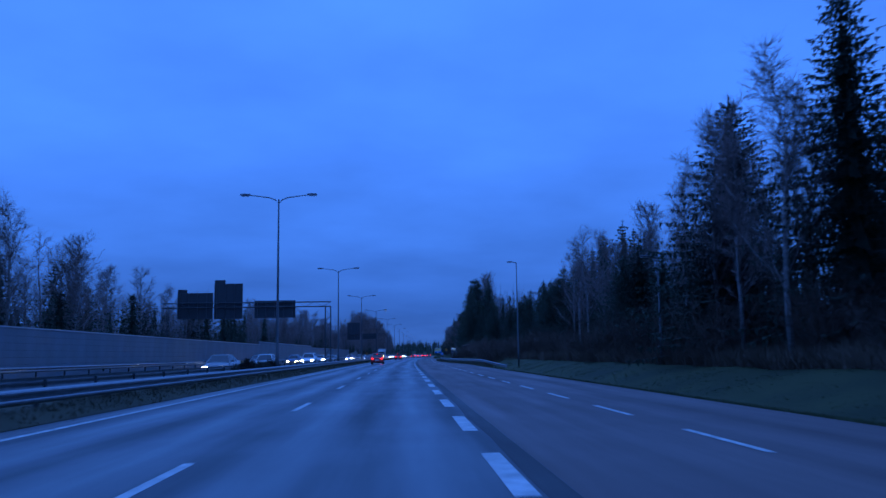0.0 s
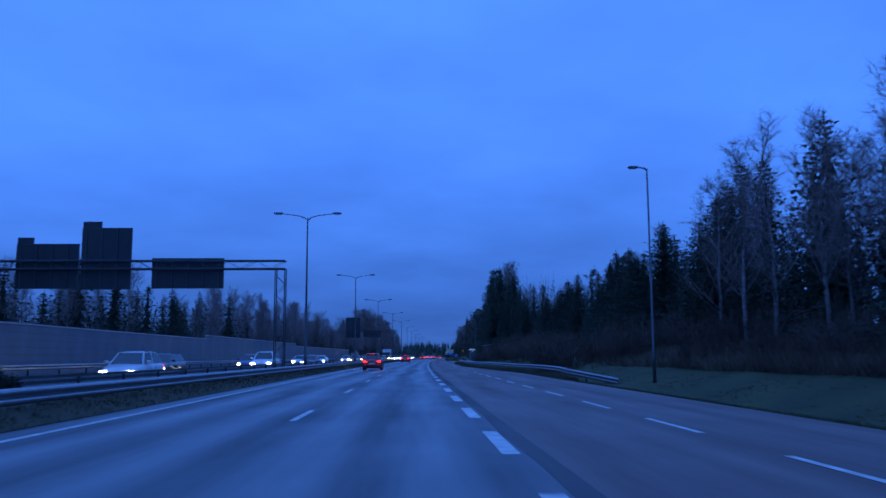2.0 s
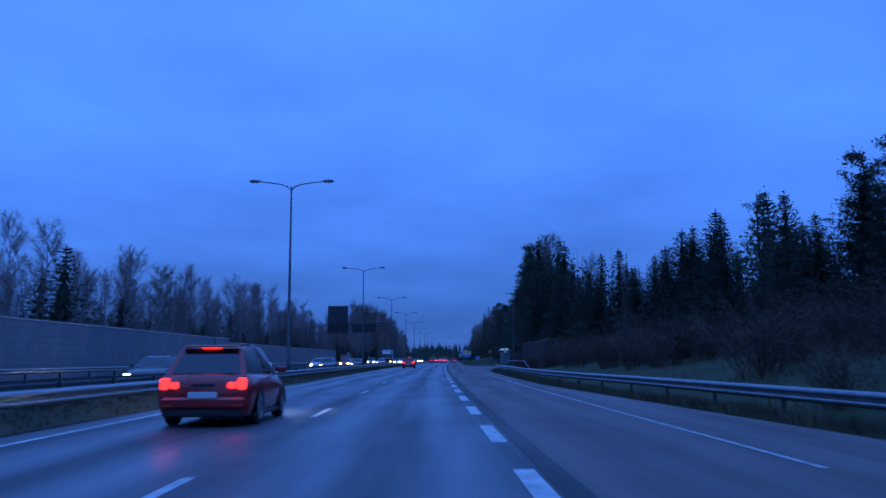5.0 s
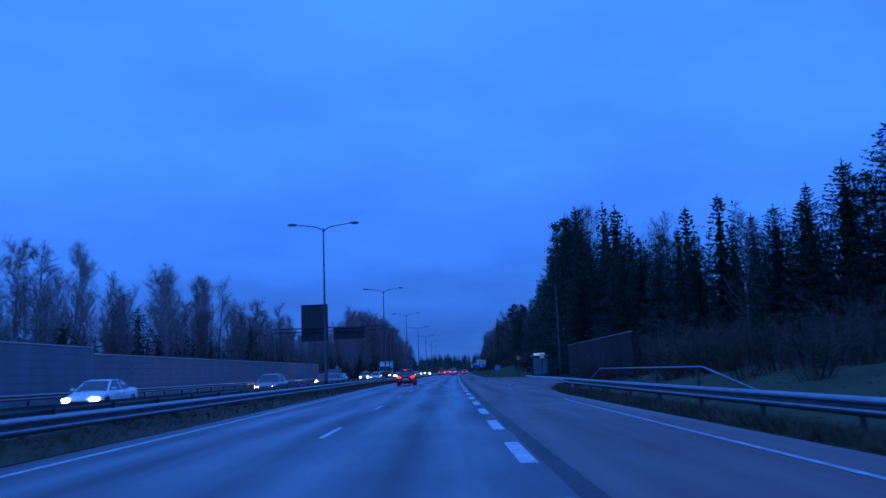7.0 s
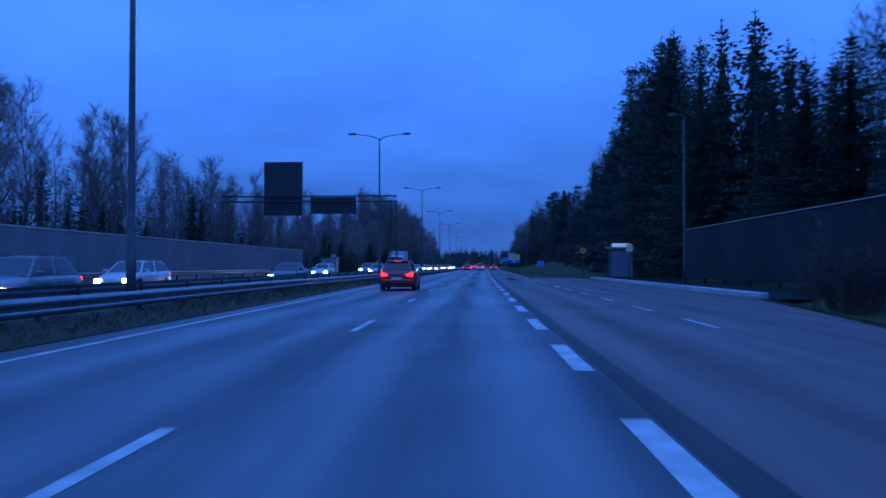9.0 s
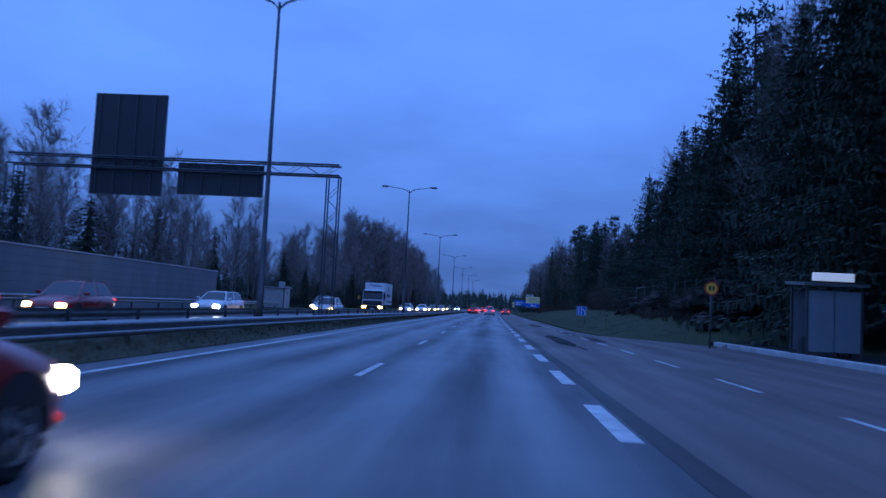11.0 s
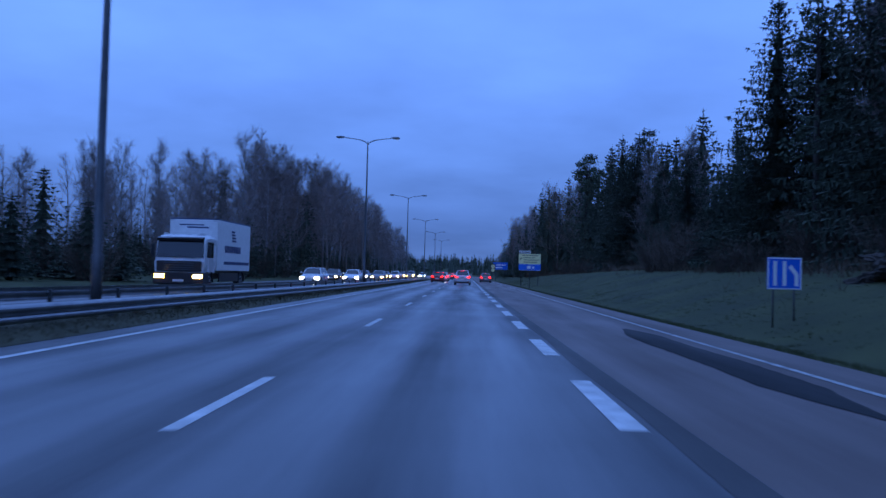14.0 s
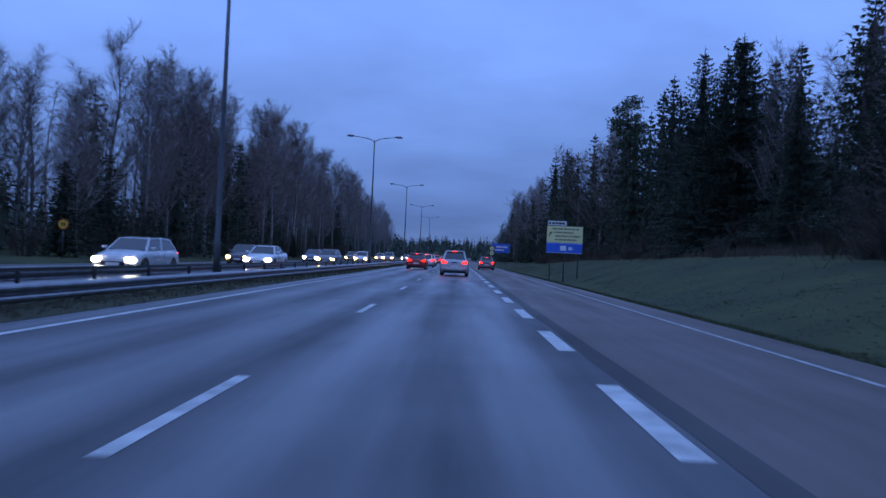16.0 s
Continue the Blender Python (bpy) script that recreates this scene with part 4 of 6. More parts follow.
def car(shape, colour, label, place, warm=False, group="cars in traffic"):
    L, W, H, belt, hood, wtop, rend, rfoot, tail, g = CAR_SHAPES[shape]
    c = thing("car", label, "car", group, place=place)
    pm = CAR_PAINT[colour]
    hw, hl = W / 2, L / 2

    def ring(y, w, z0, z1, tuck=0.08, crown=0.03):
        """A body section: sill, flank, shoulder, top."""
        return [(-w + tuck, y, z0), (w - tuck, y, z0), (w - 0.02, y, z0 + 0.14), (w, y, z0 + (z1 - z0) * 0.5), (w - 0.02, y, z1 - 0.10), (w - 0.09, y, z1 - 0.015), (w * 0.5, y, z1 + crown), (0, y, z1 + crown * 1.3),
                (-w * 0.5, y, z1 + crown), (-w + 0.09, y, z1 - 0.015), (-w + 0.02, y, z1 - 0.10), (-w, y, z1 - (z1 - z0) * 0.5), (-w + 0.02, y, z0 + 0.14)]

    rows = [(-hl, hw * 0.88, g + 0.16, tail - 0.20), (-hl + 0.05, hw * 0.94, g + 0.06, tail - 0.08), (-hl + 0.22, hw * 0.97, g, tail), (-hl + 0.75, hw, g, belt + 0.02), (0.0, hw, g, belt), (hood, hw * 0.99, g, belt - 0.03),
            (hl - 0.55, hw * 0.96, g, belt - 0.13), (hl - 0.2, hw * 0.90, g + 0.02, belt - 0.22), (hl - 0.05, hw * 0.80, g + 0.08, belt - 0.32), (hl, hw * 0.68, g + 0.18, belt - 0.42)]
    part("body", Build().loft([ring(*r) for r in rows]), pm, c, smooth=True)
    part("sill_trim", Build().box(-hw + 0.02, hw - 0.02, -hl + 0.45, hl - 0.5, g - 0.03, g + 0.05, 0, 0.015), BLACKTRIM, c)
    bumper = part("rear_bumper", Build().box(-hw * 0.90, hw * 0.90, -hl - 0.05, -hl + 0.25, g + 0.14, g + 0.36, 0, 0.05), pm, c)
    part("bumper_valance", Build().box(-hw * 0.82, hw * 0.82, -hl - 0.03, -hl + 0.25, g + 0.0, g + 0.135, 0, 0.03), BLACKTRIM, bumper)
    for s in (-1, 1):
        part("reflector", Build().box(min(s * hw * 0.60, s * hw * 0.82), max(s * hw * 0.60, s * hw * 0.82), -hl - 0.06, -hl - 0.051, g + 0.19, g + 0.23), SIGN_RED, bumper)
    part("tailgate_seam", Build().box(-hw * 0.74, hw * 0.74, -hl - 0.006, -hl + 0.06, g + 0.37, g + 0.385).box(-0.2, 0.2, -hl - 0.012, -hl + 0.06, tail - 0.22, tail - 0.17), BLACKTRIM, c)
    part("front_bumper", Build().box(-hw * 0.80, hw * 0.80, hl - 0.30, hl + 0.03, g + 0.03, g + 0.16, 0, 0.04), pm, c)
    part("air_intake", Build().box(-hw * 0.46, hw * 0.46, hl - 0.1, hl + 0.036, g + 0.06, g + 0.13, 0, 0.01), BLACKTRIM, c)
    part("front_plate", Build().box(-0.26, 0.26, hl + 0.014, hl + 0.026, g + 0.17, g + 0.28, 0, 0.004), WHITE, c)
    part("front_grille", Build().box(-hw * 0.52, hw * 0.52, hl - 0.16, hl + 0.012, g + 0.16, g + 0.34, 0, 0.03), BLACKTRIM, c)
    # cabin: pillars and roof as one shell, the panes a little proud of it
    wb, wr = hw - 0.10, hw - 0.30

    def cab(y, w, z):
        return [(-w, y, z), (w, y, z)]

    p = [(-wb, hood - 0.02, belt - 0.04), (wb, hood - 0.02, belt - 0.04), (-wr, wtop, H - 0.06), (wr, wtop, H - 0.06), (-wr, (wtop + rend) / 2, H), (wr, (wtop + rend) / 2, H),
         (-wr, rend, H - 0.07), (wr, rend, H - 0.07), (-wb + 0.03, rfoot, tail - 0.03), (wb - 0.03, rfoot, tail - 0.03), (-wb, -0.4, belt - 0.02), (wb, -0.4, belt - 0.02)]
    part("cabin", Build().add(p, [(0, 1, 3, 2), (2, 3, 5, 4), (4, 5, 7, 6), (6, 7, 9, 8), (1, 11, 5, 3), (11, 9, 7, 5), (10, 0, 2, 4), (8, 10, 4, 6)]), pm, c)

    def pane(name, quad, out, shrink=0.10):
        q = [Vector(v) for v in quad]
        mid = sum(q, Vector()) / len(q)
        nrm = (q[1] - q[0]).cross(q[2] - q[0]).normalized()
        nrm = nrm if nrm.dot(Vector(out)) > 0 else -nrm
        q = [mid + (v - mid) * (1 - shrink) for v in q]
        part(name, Build().loft([[v - nrm * 0.01 for v in q], [v + nrm * 0.012 for v in q]]), GLASS_DARK, c)

    part("high_brake_light", Build().box(-0.17, 0.17, rend - 0.05, rend + 0.02, H - 0.075, H - 0.045, 0, 0.006), TAIL, c)
    part("roof_rail", Build().tube([(-wr + 0.04, wtop - 0.25, H - 0.01), (-wr + 0.04, rend + 0.25, H - 0.01)], 0.018, 5).tube([(wr - 0.04, wtop - 0.25, H - 0.01), (wr - 0.04, rend + 0.25, H - 0.01)], 0.018, 5), BLACKTRIM, c)
    if shape != "sedan":
        part("roof_spoiler", Build().loft([[(-wr + 0.02, rend + 0.12, z), (wr - 0.02, rend + 0.12, z), (wr - 0.08, rend - 0.13, z - 0.015), (-wr + 0.08, rend - 0.13, z - 0.015)] for z in (H - 0.045, H - 0.015)]), pm, c)
    for s in (-1, 1):
        for y in (0.42, -0.42) if shape != "hatch" else (0.36, -0.50):
            part("door_handle", Build().box(min(s * (hw - 0.01), s * (hw + 0.02)), max(s * (hw - 0.01), s * (hw + 0.02)), y - 0.09, y + 0.09, belt - 0.20, belt - 0.17, 0, 0.006), pm, c)

    pane("windscreen", (p[0], p[1], p[3], p[2]), (0, 1, 0.5))
    pane("rear_window", (p[6], p[7], p[9], p[8]), (0, -1, 0.4), 0.16)
    for s, ids in ((1, (1, 11, 5, 3)), (-1, (0, 10, 4, 2))):
        pane("side_window", [p[i] for i in ids], (s, 0, 0.2), 0.15)
    for s, ids in ((1, (11, 9, 7, 5)), (-1, (10, 8, 6, 4))):
        pane("side_window", [p[i] for i in ids], (s, 0, 0.2), 0.17)
    r = 0.31 if shape != "suv" else 0.35
    for s in (-1, 1):
        for y in (-hl + 0.82, hl - 0.86):
            wheel(c, s * (hw - 0.11), y, r, 0.21, s)
        if shape == "sedan":
            cluster = Build().box(min(s * hw * 0.48, s * hw * 0.87), max(s * hw * 0.48, s * hw * 0.87), -hl - 0.025, -hl + 0.08, tail - 0.25, tail - 0.10, 0, 0.03)
        else:  # a tall outer lamp with a foot towards the tailgate
            cluster = Build().box(min(s * hw * 0.70, s * hw * 0.89), max(s * hw * 0.70, s * hw * 0.89), -hl - 0.02, -hl + 0.09, tail - 0.28, tail - 0.06, 0, 0.03)
            cluster.box(min(s * hw * 0.50, s * hw * 0.69), max(s * hw * 0.50, s * hw * 0.69), -hl - 0.022, -hl + 0.10, tail - 0.25, tail - 0.14, 0, 0.02)
        part("tail_light", cluster, TAIL, c, "lit red tail lamp")
        part("wheel_arch", Build().loft([[(s * (hw - 0.04), yy + q * math.cos(a), r + q * math.sin(a)) for a in (math.pi * k / 12 - 0.12 for k in range(14))] + [(s * (hw + 0.006), yy + q * math.cos(a), r + q * math.sin(a)) for a in (math.pi * (13 - k) / 12 - 0.12 for k in range(14))] for yy, q in ((-hl + 0.82, r * 1.20), (-hl + 0.82, r * 1.09))]), BLACKTRIM, c)
        part("wheel_arch", Build().loft([[(s * (hw - 0.04), yy + q * math.cos(a), r + q * math.sin(a)) for a in (math.pi * k / 12 - 0.12 for k in range(14))] + [(s * (hw + 0.006), yy + q * math.cos(a), r + q * math.sin(a)) for a in (math.pi * (13 - k) / 12 - 0.12 for k in range(14))] for yy, q in ((hl - 0.86, r * 1.20), (hl - 0.86, r * 1.09))]), BLACKTRIM, c)
        part("headlight", Build().box(min(s * hw * 0.52, s * hw * 0.88), max(s * hw * 0.52, s * hw * 0.88), hl - 0.22, hl + 0.02, belt - 0.48, belt - 0.28, 0, 0.04), HEAD_WARM if warm else HEAD, c, "lit head lamp")
        part("door_mirror", Build().box(min(s * (hw - 0.06), s * (hw + 0.16)), max(s * (hw - 0.06), s * (hw + 0.16)), hood - 0.34, hood - 0.22, belt + 0.02, belt + 0.15, 0, 0.03), pm, c)
    part("number_plate", Build().box(-0.26, 0.26, -hl - 0.045, -hl - 0.031, g + 0.34, g + 0.45, 0, 0.004), WHITE, c)
    part("aerial", Build().tube([(0, rend + 0.25, H - 0.05), (0, rend + 0.1, H + 0.14)], 0.008, 5), BLACKTRIM, c)
    return c


# traffic ahead, driving the same way
car("suv", "silver", "silver sport utility car with its brake lamps lit", at(-0.75, 357.0))
car("hatch", "red", "dark red hatchback with lit tail lamps", at(-4.1, 114.0))
car("hatch", "red", "dark red hatchback further on with lit tail lamps", at(-4.1, 213.0))
car("estate", "red", "dark red estate car with lit tail lamps", at(-4.3, 378.0))
car("hatch", "white", "small white hatchback with lit tail lamps", at(-4.1, 395.0))
car("sedan", "black", "black saloon car with lit tail lamps", at(-0.8, 392.0))
car("estate", "grey", "grey estate car on the outer lane", at(2.7, 396.0))
car("hatch", "white", "white hatchback in the queue of traffic", at(-4.3, 412.0))
for k, (u, y, sh, co) in enumerate(((-0.8, 428, "suv", "black"), (-4.2, 441, "estate", "grey"), (-0.8, 462, "hatch", "blue"), (-4.2, 478, "sedan", "red"), (-0.8, 498, "estate", "white"), (-4.2, 515, "suv", "black"))):
    car(sh, co, f"{co} {'sport utility car' if sh == 'suv' else 'saloon car' if sh == 'sedan' else 'estate car' if sh == 'estate' else 'hatchback'} far ahead with lit tail lamps", at(u, y))

# oncoming traffic
ONCOMING = ((-12.8, 58.0, "sedan", "grey", 0), (-12.9, 76.5, "hatch", "silver", 0), (-16.3, 92.0, "estate", "black", 0), (-12.8, 108.5, "suv", "white", 0), (-16.3, 119.0, "hatch", "blue", 1), (-12.8, 136.0, "sedan", "black", 0),
            (-16.4, 152.0, "estate", "silver", 0), (-16.5, 174.0, "sedan", "white", 0), (-12.8, 194.0, "hatch", "grey", 1), (-16.2, 209.5, "estate", "silver", 0), (-12.8, 226.0, "sedan", "black", 0), (-16.3, 240.0, "hatch", "red", 1),
            (-16.8, 258.5, "estate", "white", 0), (-12.8, 272.0, "hatch", "silver", 1), (-16.2, 287.0, "suv", "grey", 0), (-13.4, 335.0, "estate", "silver", 0), (-12.6, 353.5, "sedan", "white", 0),
            (-16.2, 362.0, "hatch", "black", 1), (-12.5, 378.0, "estate", "grey", 1), (-16.2, 391.0, "sedan", "blue", 0), (-12.6, 405.0, "hatch", "white", 1), (-16.2, 423.0, "estate", "black", 1), (-12.6, 444.0, "suv", "grey", 1),
            (-16.2, 466.0, "hatch", "silver", 1), (-12.6, 490.0, "sedan", "white", 0))
WORDS = {"hatch": "hatchback", "suv": "sport utility car", "estate": "estate car", "sedan": "saloon car"}
for u, y, sh, co, warm in ONCOMING:
    car(sh, co, f"oncoming {co} {WORDS[sh]} with {'yellowish' if warm else 'white'} head lamps lit", at(u, y, 0, 180), bool(warm), "oncoming cars")


def truck(place):
    t = thing("box_truck", "white box truck with blue print and lit yellowish lamps", "truck", place=place)
    w = 1.24
    part("cargo_box", Build().box(-w, w, -4.4, 1.70, 1.05, 3.62, 0, 0.04), WHITE, t)
    part("roof_edge", Build().box(-w + 0.01, w - 0.01, -4.38, 1.68, 3.622, 3.68, 0, 0.015), NAVY, t, "dark edge along the box roof")
    part("front_print", Build().box(-0.75, 0.35, 1.702, 1.708, 3.18, 3.26).box(-0.5, 0.75, 1.702, 1.708, 3.32, 3.38), NAVY, t)
    for s in (-1, 1):
        part("side_print", Build().box(min(s * (w + 0.002), s * (w + 0.008)), max(s * (w + 0.002), s * (w + 0.008)), -4.2, 0.6, 1.38, 1.54), NAVY, t)
        b = Build()
        rnd = random.Random(5)
        y = 0.5
        while y > -2.4:
            q = rnd.uniform(0.15, 0.4)
            b.box(min(s * (w + 0.002), s * (w + 0.008)), max(s * (w + 0.002), s * (w + 0.008)), y - q, y, 2.0, 2.36)
            y -= q + 0.06
        part("text_bar", b, NAVY, t)
        em = Build()
        for k in range(4):
            em.box(min(s * (w + 0.002), s * (w + 0.008)), max(s * (w + 0.002), s * (w + 0.008)), -1.25 - 0.1 * k, -0.62 - 0.06 * k, 3.08 - 0.16 * k, 3.18 - 0.16 * k)
        part("emblem", em, NAVY, t)
    part("chassis", Build().box(-0.45, 0.45, -4.3, 3.2, 0.62, 0.92, 0, 0.03), BLACKTRIM, t)
    for x in (-w + 0.03, w - 0.10):
        part("side_guard", Build().box(x, x + 0.07, -2.2, 1.2, 0.5, 0.95, 0, 0.01), BLACKTRIM, t)
    cabp = [[(-1.16, y, z0), (1.16, y, z0), (1.21, y, z0 + 0.5), (1.18, y, z1 - 0.22), (1.06, y, z1 - 0.04), (0, y, z1), (-1.06, y, z1 - 0.04), (-1.18, y, z1 - 0.22), (-1.21, y, z0 + 0.5)]
            for y, z0, z1 in ((1.80, 0.95, 2.80), (2.75, 0.92, 2.84), (3.28, 0.90, 2.76), (3.46, 0.90, 2.56), (3.60, 0.92, 1.72), (3.66, 0.95, 1.35))]
    cab = part("cab", Build().loft(cabp), CAR_PAINT["white"], t)
    part("windscreen", Build().loft([[(-1.12, 3.475, 2.50), (1.12, 3.475, 2.50), (1.15, 3.61, 1.66), (-1.15, 3.61, 1.66)], [(-1.10, 3.505, 2.50), (1.10, 3.505, 2.50), (1.13, 3.645, 1.66), (-1.13, 3.645, 1.66)]]), GLASS_DARK, cab)
    part("front_fascia", Build().box(-1.10, 1.10, 3.60, 3.70, 0.98, 1.50, 0, 0.04), BLACKTRIM, cab, "dark front panel below a white strip")
    for k in range(4):
        part("grille_slat", Build().box(-0.72, 0.72, 3.701, 3.72, 1.04 + 0.11 * k, 1.09 + 0.11 * k, 0, 0.01), STEEL_DARK, cab)
    part("front_bumper", Build().loft([[(-1.22, y, z0), (1.22, y, z0), (1.22, y, z1), (-1.22, y, z1)] for y, z0, z1 in ((2.95, 0.36, 0.90), (3.55, 0.36, 0.94), (3.74, 0.42, 0.90))]), BLACKTRIM, cab, "dark grey plastic bumper")
    part("number_plate", Build().box(-0.26, 0.26, 3.745, 3.757, 0.50, 0.61, 0, 0.004), WHITE, cab)
    part("sun_visor", Build().loft([[(-1.12, y, z), (1.12, y, z), (1.12, y, z + 0.13), (-1.12, y, z + 0.13)] for y, z in ((3.42, 2.53), (3.68, 2.46))]), GLASS_DARK, cab, "dark tinted sun visor")
    part("roof_lamp", Build().box(-1.0, -0.78, 3.0, 3.1, 2.78, 2.87, 0, 0.02).box(0.78, 1.0, 3.0, 3.1, 2.78, 2.87, 0, 0.02), REVERSE, cab)
    part("wiper", Build().tube([(-0.75, 3.66, 1.64), (0.1, 3.645, 1.78)], 0.014, 4).tube([(0.1, 3.66, 1.64), (0.95, 3.645, 1.78)], 0.014, 4), BLACKTRIM, cab)
    for s in (-1, 1):
        part("marker_lamp", Build().box(min(s * 0.98, s * 1.2), max(s * 0.98, s * 1.2), 1.701, 1.72, 3.54, 3.60, 0, 0.006), REVERSE, t)
        door = part("door", Build().box(min(s * 1.195, s * 1.222), max(s * 1.195, s * 1.222), 2.20, 3.24, 0.98, 1.64, 0, 0.01), CAR_PAINT["white"], cab)
        part("handle", Build().box(min(s * 1.223, s * 1.245), max(s * 1.223, s * 1.245), 2.28, 2.46, 1.50, 1.54, 0, 0.008), BLACKTRIM, door)
        part("side_window", Build().add([(s * 1.215, 2.25, 1.68), (s * 1.215, 3.26, 1.68), (s * 1.20, 3.12, 2.44), (s * 1.20, 2.25, 2.44), (s * 1.16, 2.25, 1.68), (s * 1.16, 3.26, 1.68), (s * 1.14, 3.12, 2.44), (s * 1.14, 2.25, 2.44)],
             [(0, 1, 2, 3), (7, 6, 5, 4), (0, 4, 5, 1), (1, 5, 6, 2), (2, 6, 7, 3), (3, 7, 4, 0)]), GLASS_DARK, cab)
        part("headlight", Build().box(min(s * 0.70, s * 1.16), max(s * 0.70, s * 1.16), 3.60, 3.765, 0.66, 0.86, 0, 0.03), HEAD_WARM, t, "lit head lamp")
        mirror = part("door_mirror", Build().box(min(s * 1.30, s * 1.46), max(s * 1.30, s * 1.46), 3.36, 3.50, 1.66, 2.30, 0, 0.04), BLACKTRIM, cab)
        part("mirror_arm", Build().tube([(s * 1.18, 3.36, 2.36), (s * 1.38, 3.42, 2.32)], 0.02, 5), BLACKTRIM, mirror)
        part("step", Build().box(min(s * 1.05, s * 1.21), max(s * 1.05, s * 1.21), 3.0, 3.3, 0.50, 0.56, 0, 0.01), BLACKTRIM, cab)
        for y in (2.75, -2.9):
            wheel(t, s * 1.02, y, 0.48, 0.30, s)
            part("mudguard", Build().loft([[(s * 0.84, y + q * math.cos(a), 0.48 + q * math.sin(a)) for a in (math.pi * k / 10 for k in range(11))] + [(s * 1.215, y + q * math.cos(a), 0.48 + q * math.sin(a)) for a in (math.pi * (10 - k) / 10 for k in range(11))] for q in (0.62, 0.56)]), BLACKTRIM, t)
    return t


truck(at(-14.1, 307.5, 0, 180))


# ------------------------------------------------------------------ trees
def spruce(seed, h=14.0, lean=0.0, spread=0.19, coarse=1.0):
    """Trunk, whorls of drooping boughs, each bough hung with needle sprays."""
    r = random.Random(seed)
    fine = 0.9 if coarse < 0.8 else 1.0
    t = Build()
    t.tube([(0, 0, -0.5), (0.02, 0, h * 0.3), (lean * 0.5, 0, h * 0.65), (lean, 0, h * 0.985)], [h * 0.014, h * 0.011, h * 0.006, h * 0.0012], 7)
    c = Build()
    z = h * r.uniform(0.05, 0.09)
    while z < h * 0.975:
        s = z / h
        reach = h * spread * ((1 - s) ** 0.86) * (0.8 + 0.2 * min(1, s / 0.12)) * r.uniform(0.78, 1.15) + 0.12
        n = int(8 + 2 * (1 - s)) if coarse > 0.8 else int(9 + 3 * (1 - s))
        a0 = r.uniform(0, 6.28)
        for k in range(n):
            a = a0 + 6.283 * k / n + r.uniform(-0.3, 0.3)
            ln = reach * r.uniform(0.55, 1.25)
            rise = 0.35 * max(0.0, s - 0.55) / 0.45 - 0.38 * (1 - s) + r.uniform(-0.1, 0.08)
            ca, sa = math.cos(a), math.sin(a)
            m = max(2, int(ln / (0.30 * coarse)))
            for j in range(m):
                q = (j + r.uniform(0.2, 1.0)) / m
                d = ln * q
                zz = z + rise * d + 0.16 * ln * q * q + r.uniform(-0.05, 0.05)
                px, py = ca * d + lean * s, sa * d
                wid = coarse * (0.08 + 0.22 * (1 - q * 0.8)) * min(1.0, 0.30 + 0.33 * ln) * r.uniform(0.7, 1.2)
                wid *= 1.25 if coarse < 0.8 else 1.0
                tip = (1.3 if coarse < 0.8 else 1.0) * coarse ** 0.6 * r.uniform(0.20, 0.42) * min(1.0, 0.4 + 0.4 * ln)
                hang = (0.55 if coarse < 0.8 else 1.0) * r.uniform(0.06, 0.26) * min(1, 0.4 + ln * 0.4)
                for sd in (-1, 1):  # a spray on each side, pointing out and forward
                    bx, by = px - sd * sa * wid, py + sd * ca * wid
                    c.add([(px - ca * 0.08 * fine, py - sa * 0.08 * fine, zz + 0.03), (px + ca * 0.12 * fine, py + sa * 0.12 * fine, zz), (bx + ca * tip * 0.6, by + sa * tip * 0.6, zz - hang * r.uniform(0.3, 1.0))], [(0, 1, 2)])
                c.add([(px - sa * 0.05, py + ca * 0.05, zz), (px + sa * 0.05, py - ca * 0.05, zz), (px + ca * tip, py + sa * tip, zz + rise * tip * 0.6)], [(0, 1, 2)])
                for _ in range(2 if coarse < 0.8 else r.random() < 0.6):
                    thin = 0.045 if coarse < 0.8 else 0.14
                    c.add([(px - ca * thin, py - sa * thin, zz), (px + ca * thin, py + sa * thin, zz), (px + r.uniform(-0.1, 0.1), py + r.uniform(-0.1, 0.1), zz - hang - r.uniform(0.1, 0.35) * (1 - 0.6 * s))], [(0, 1, 2)])
        z += h * 0.021 * (0.45 + 0.55 * coarse) * r.uniform(0.8, 1.25) * (1.05 - 0.12 * s)
    # the shaded inside of the crown
    for q in range(9):
        s0, s1 = 0.06 + 0.095 * q, min(0.88, 0.20 + 0.09 * q)
        rr = h * spread * ((1 - s0) ** 0.86) * 0.30
        ring = [(lean * s0 + rr * (1.25 if k % 2 else 0.6) * r.uniform(0.8, 1.1) * math.cos(0.6283 * k), rr * (1.25 if k % 2 else 0.6) * r.uniform(0.8, 1.1) * math.sin(0.6283 * k), h * s0 + r.uniform(-0.2, 0.1)) for k in range(10)]
        c.add(ring + [(lean * s1, 0, h * s1)], [(k, (k + 1) % 10, 10) for k in range(10)])
    c.tube([(lean, 0, h * 0.955), (lean, 0, h * 1.02)], [0.05, 0.006], 4)
    for k in range(10):
        a = r.uniform(0, 6.28)
        zz = h * r.uniform(0.955, 1.0)
        c.add([(lean, 0, zz - 0.03), (lean, 0, zz + 0.03), (lean + 0.22 * math.cos(a), 0.22 * math.sin(a), zz + 0.12)], [(0, 1, 2)])
    return t, c


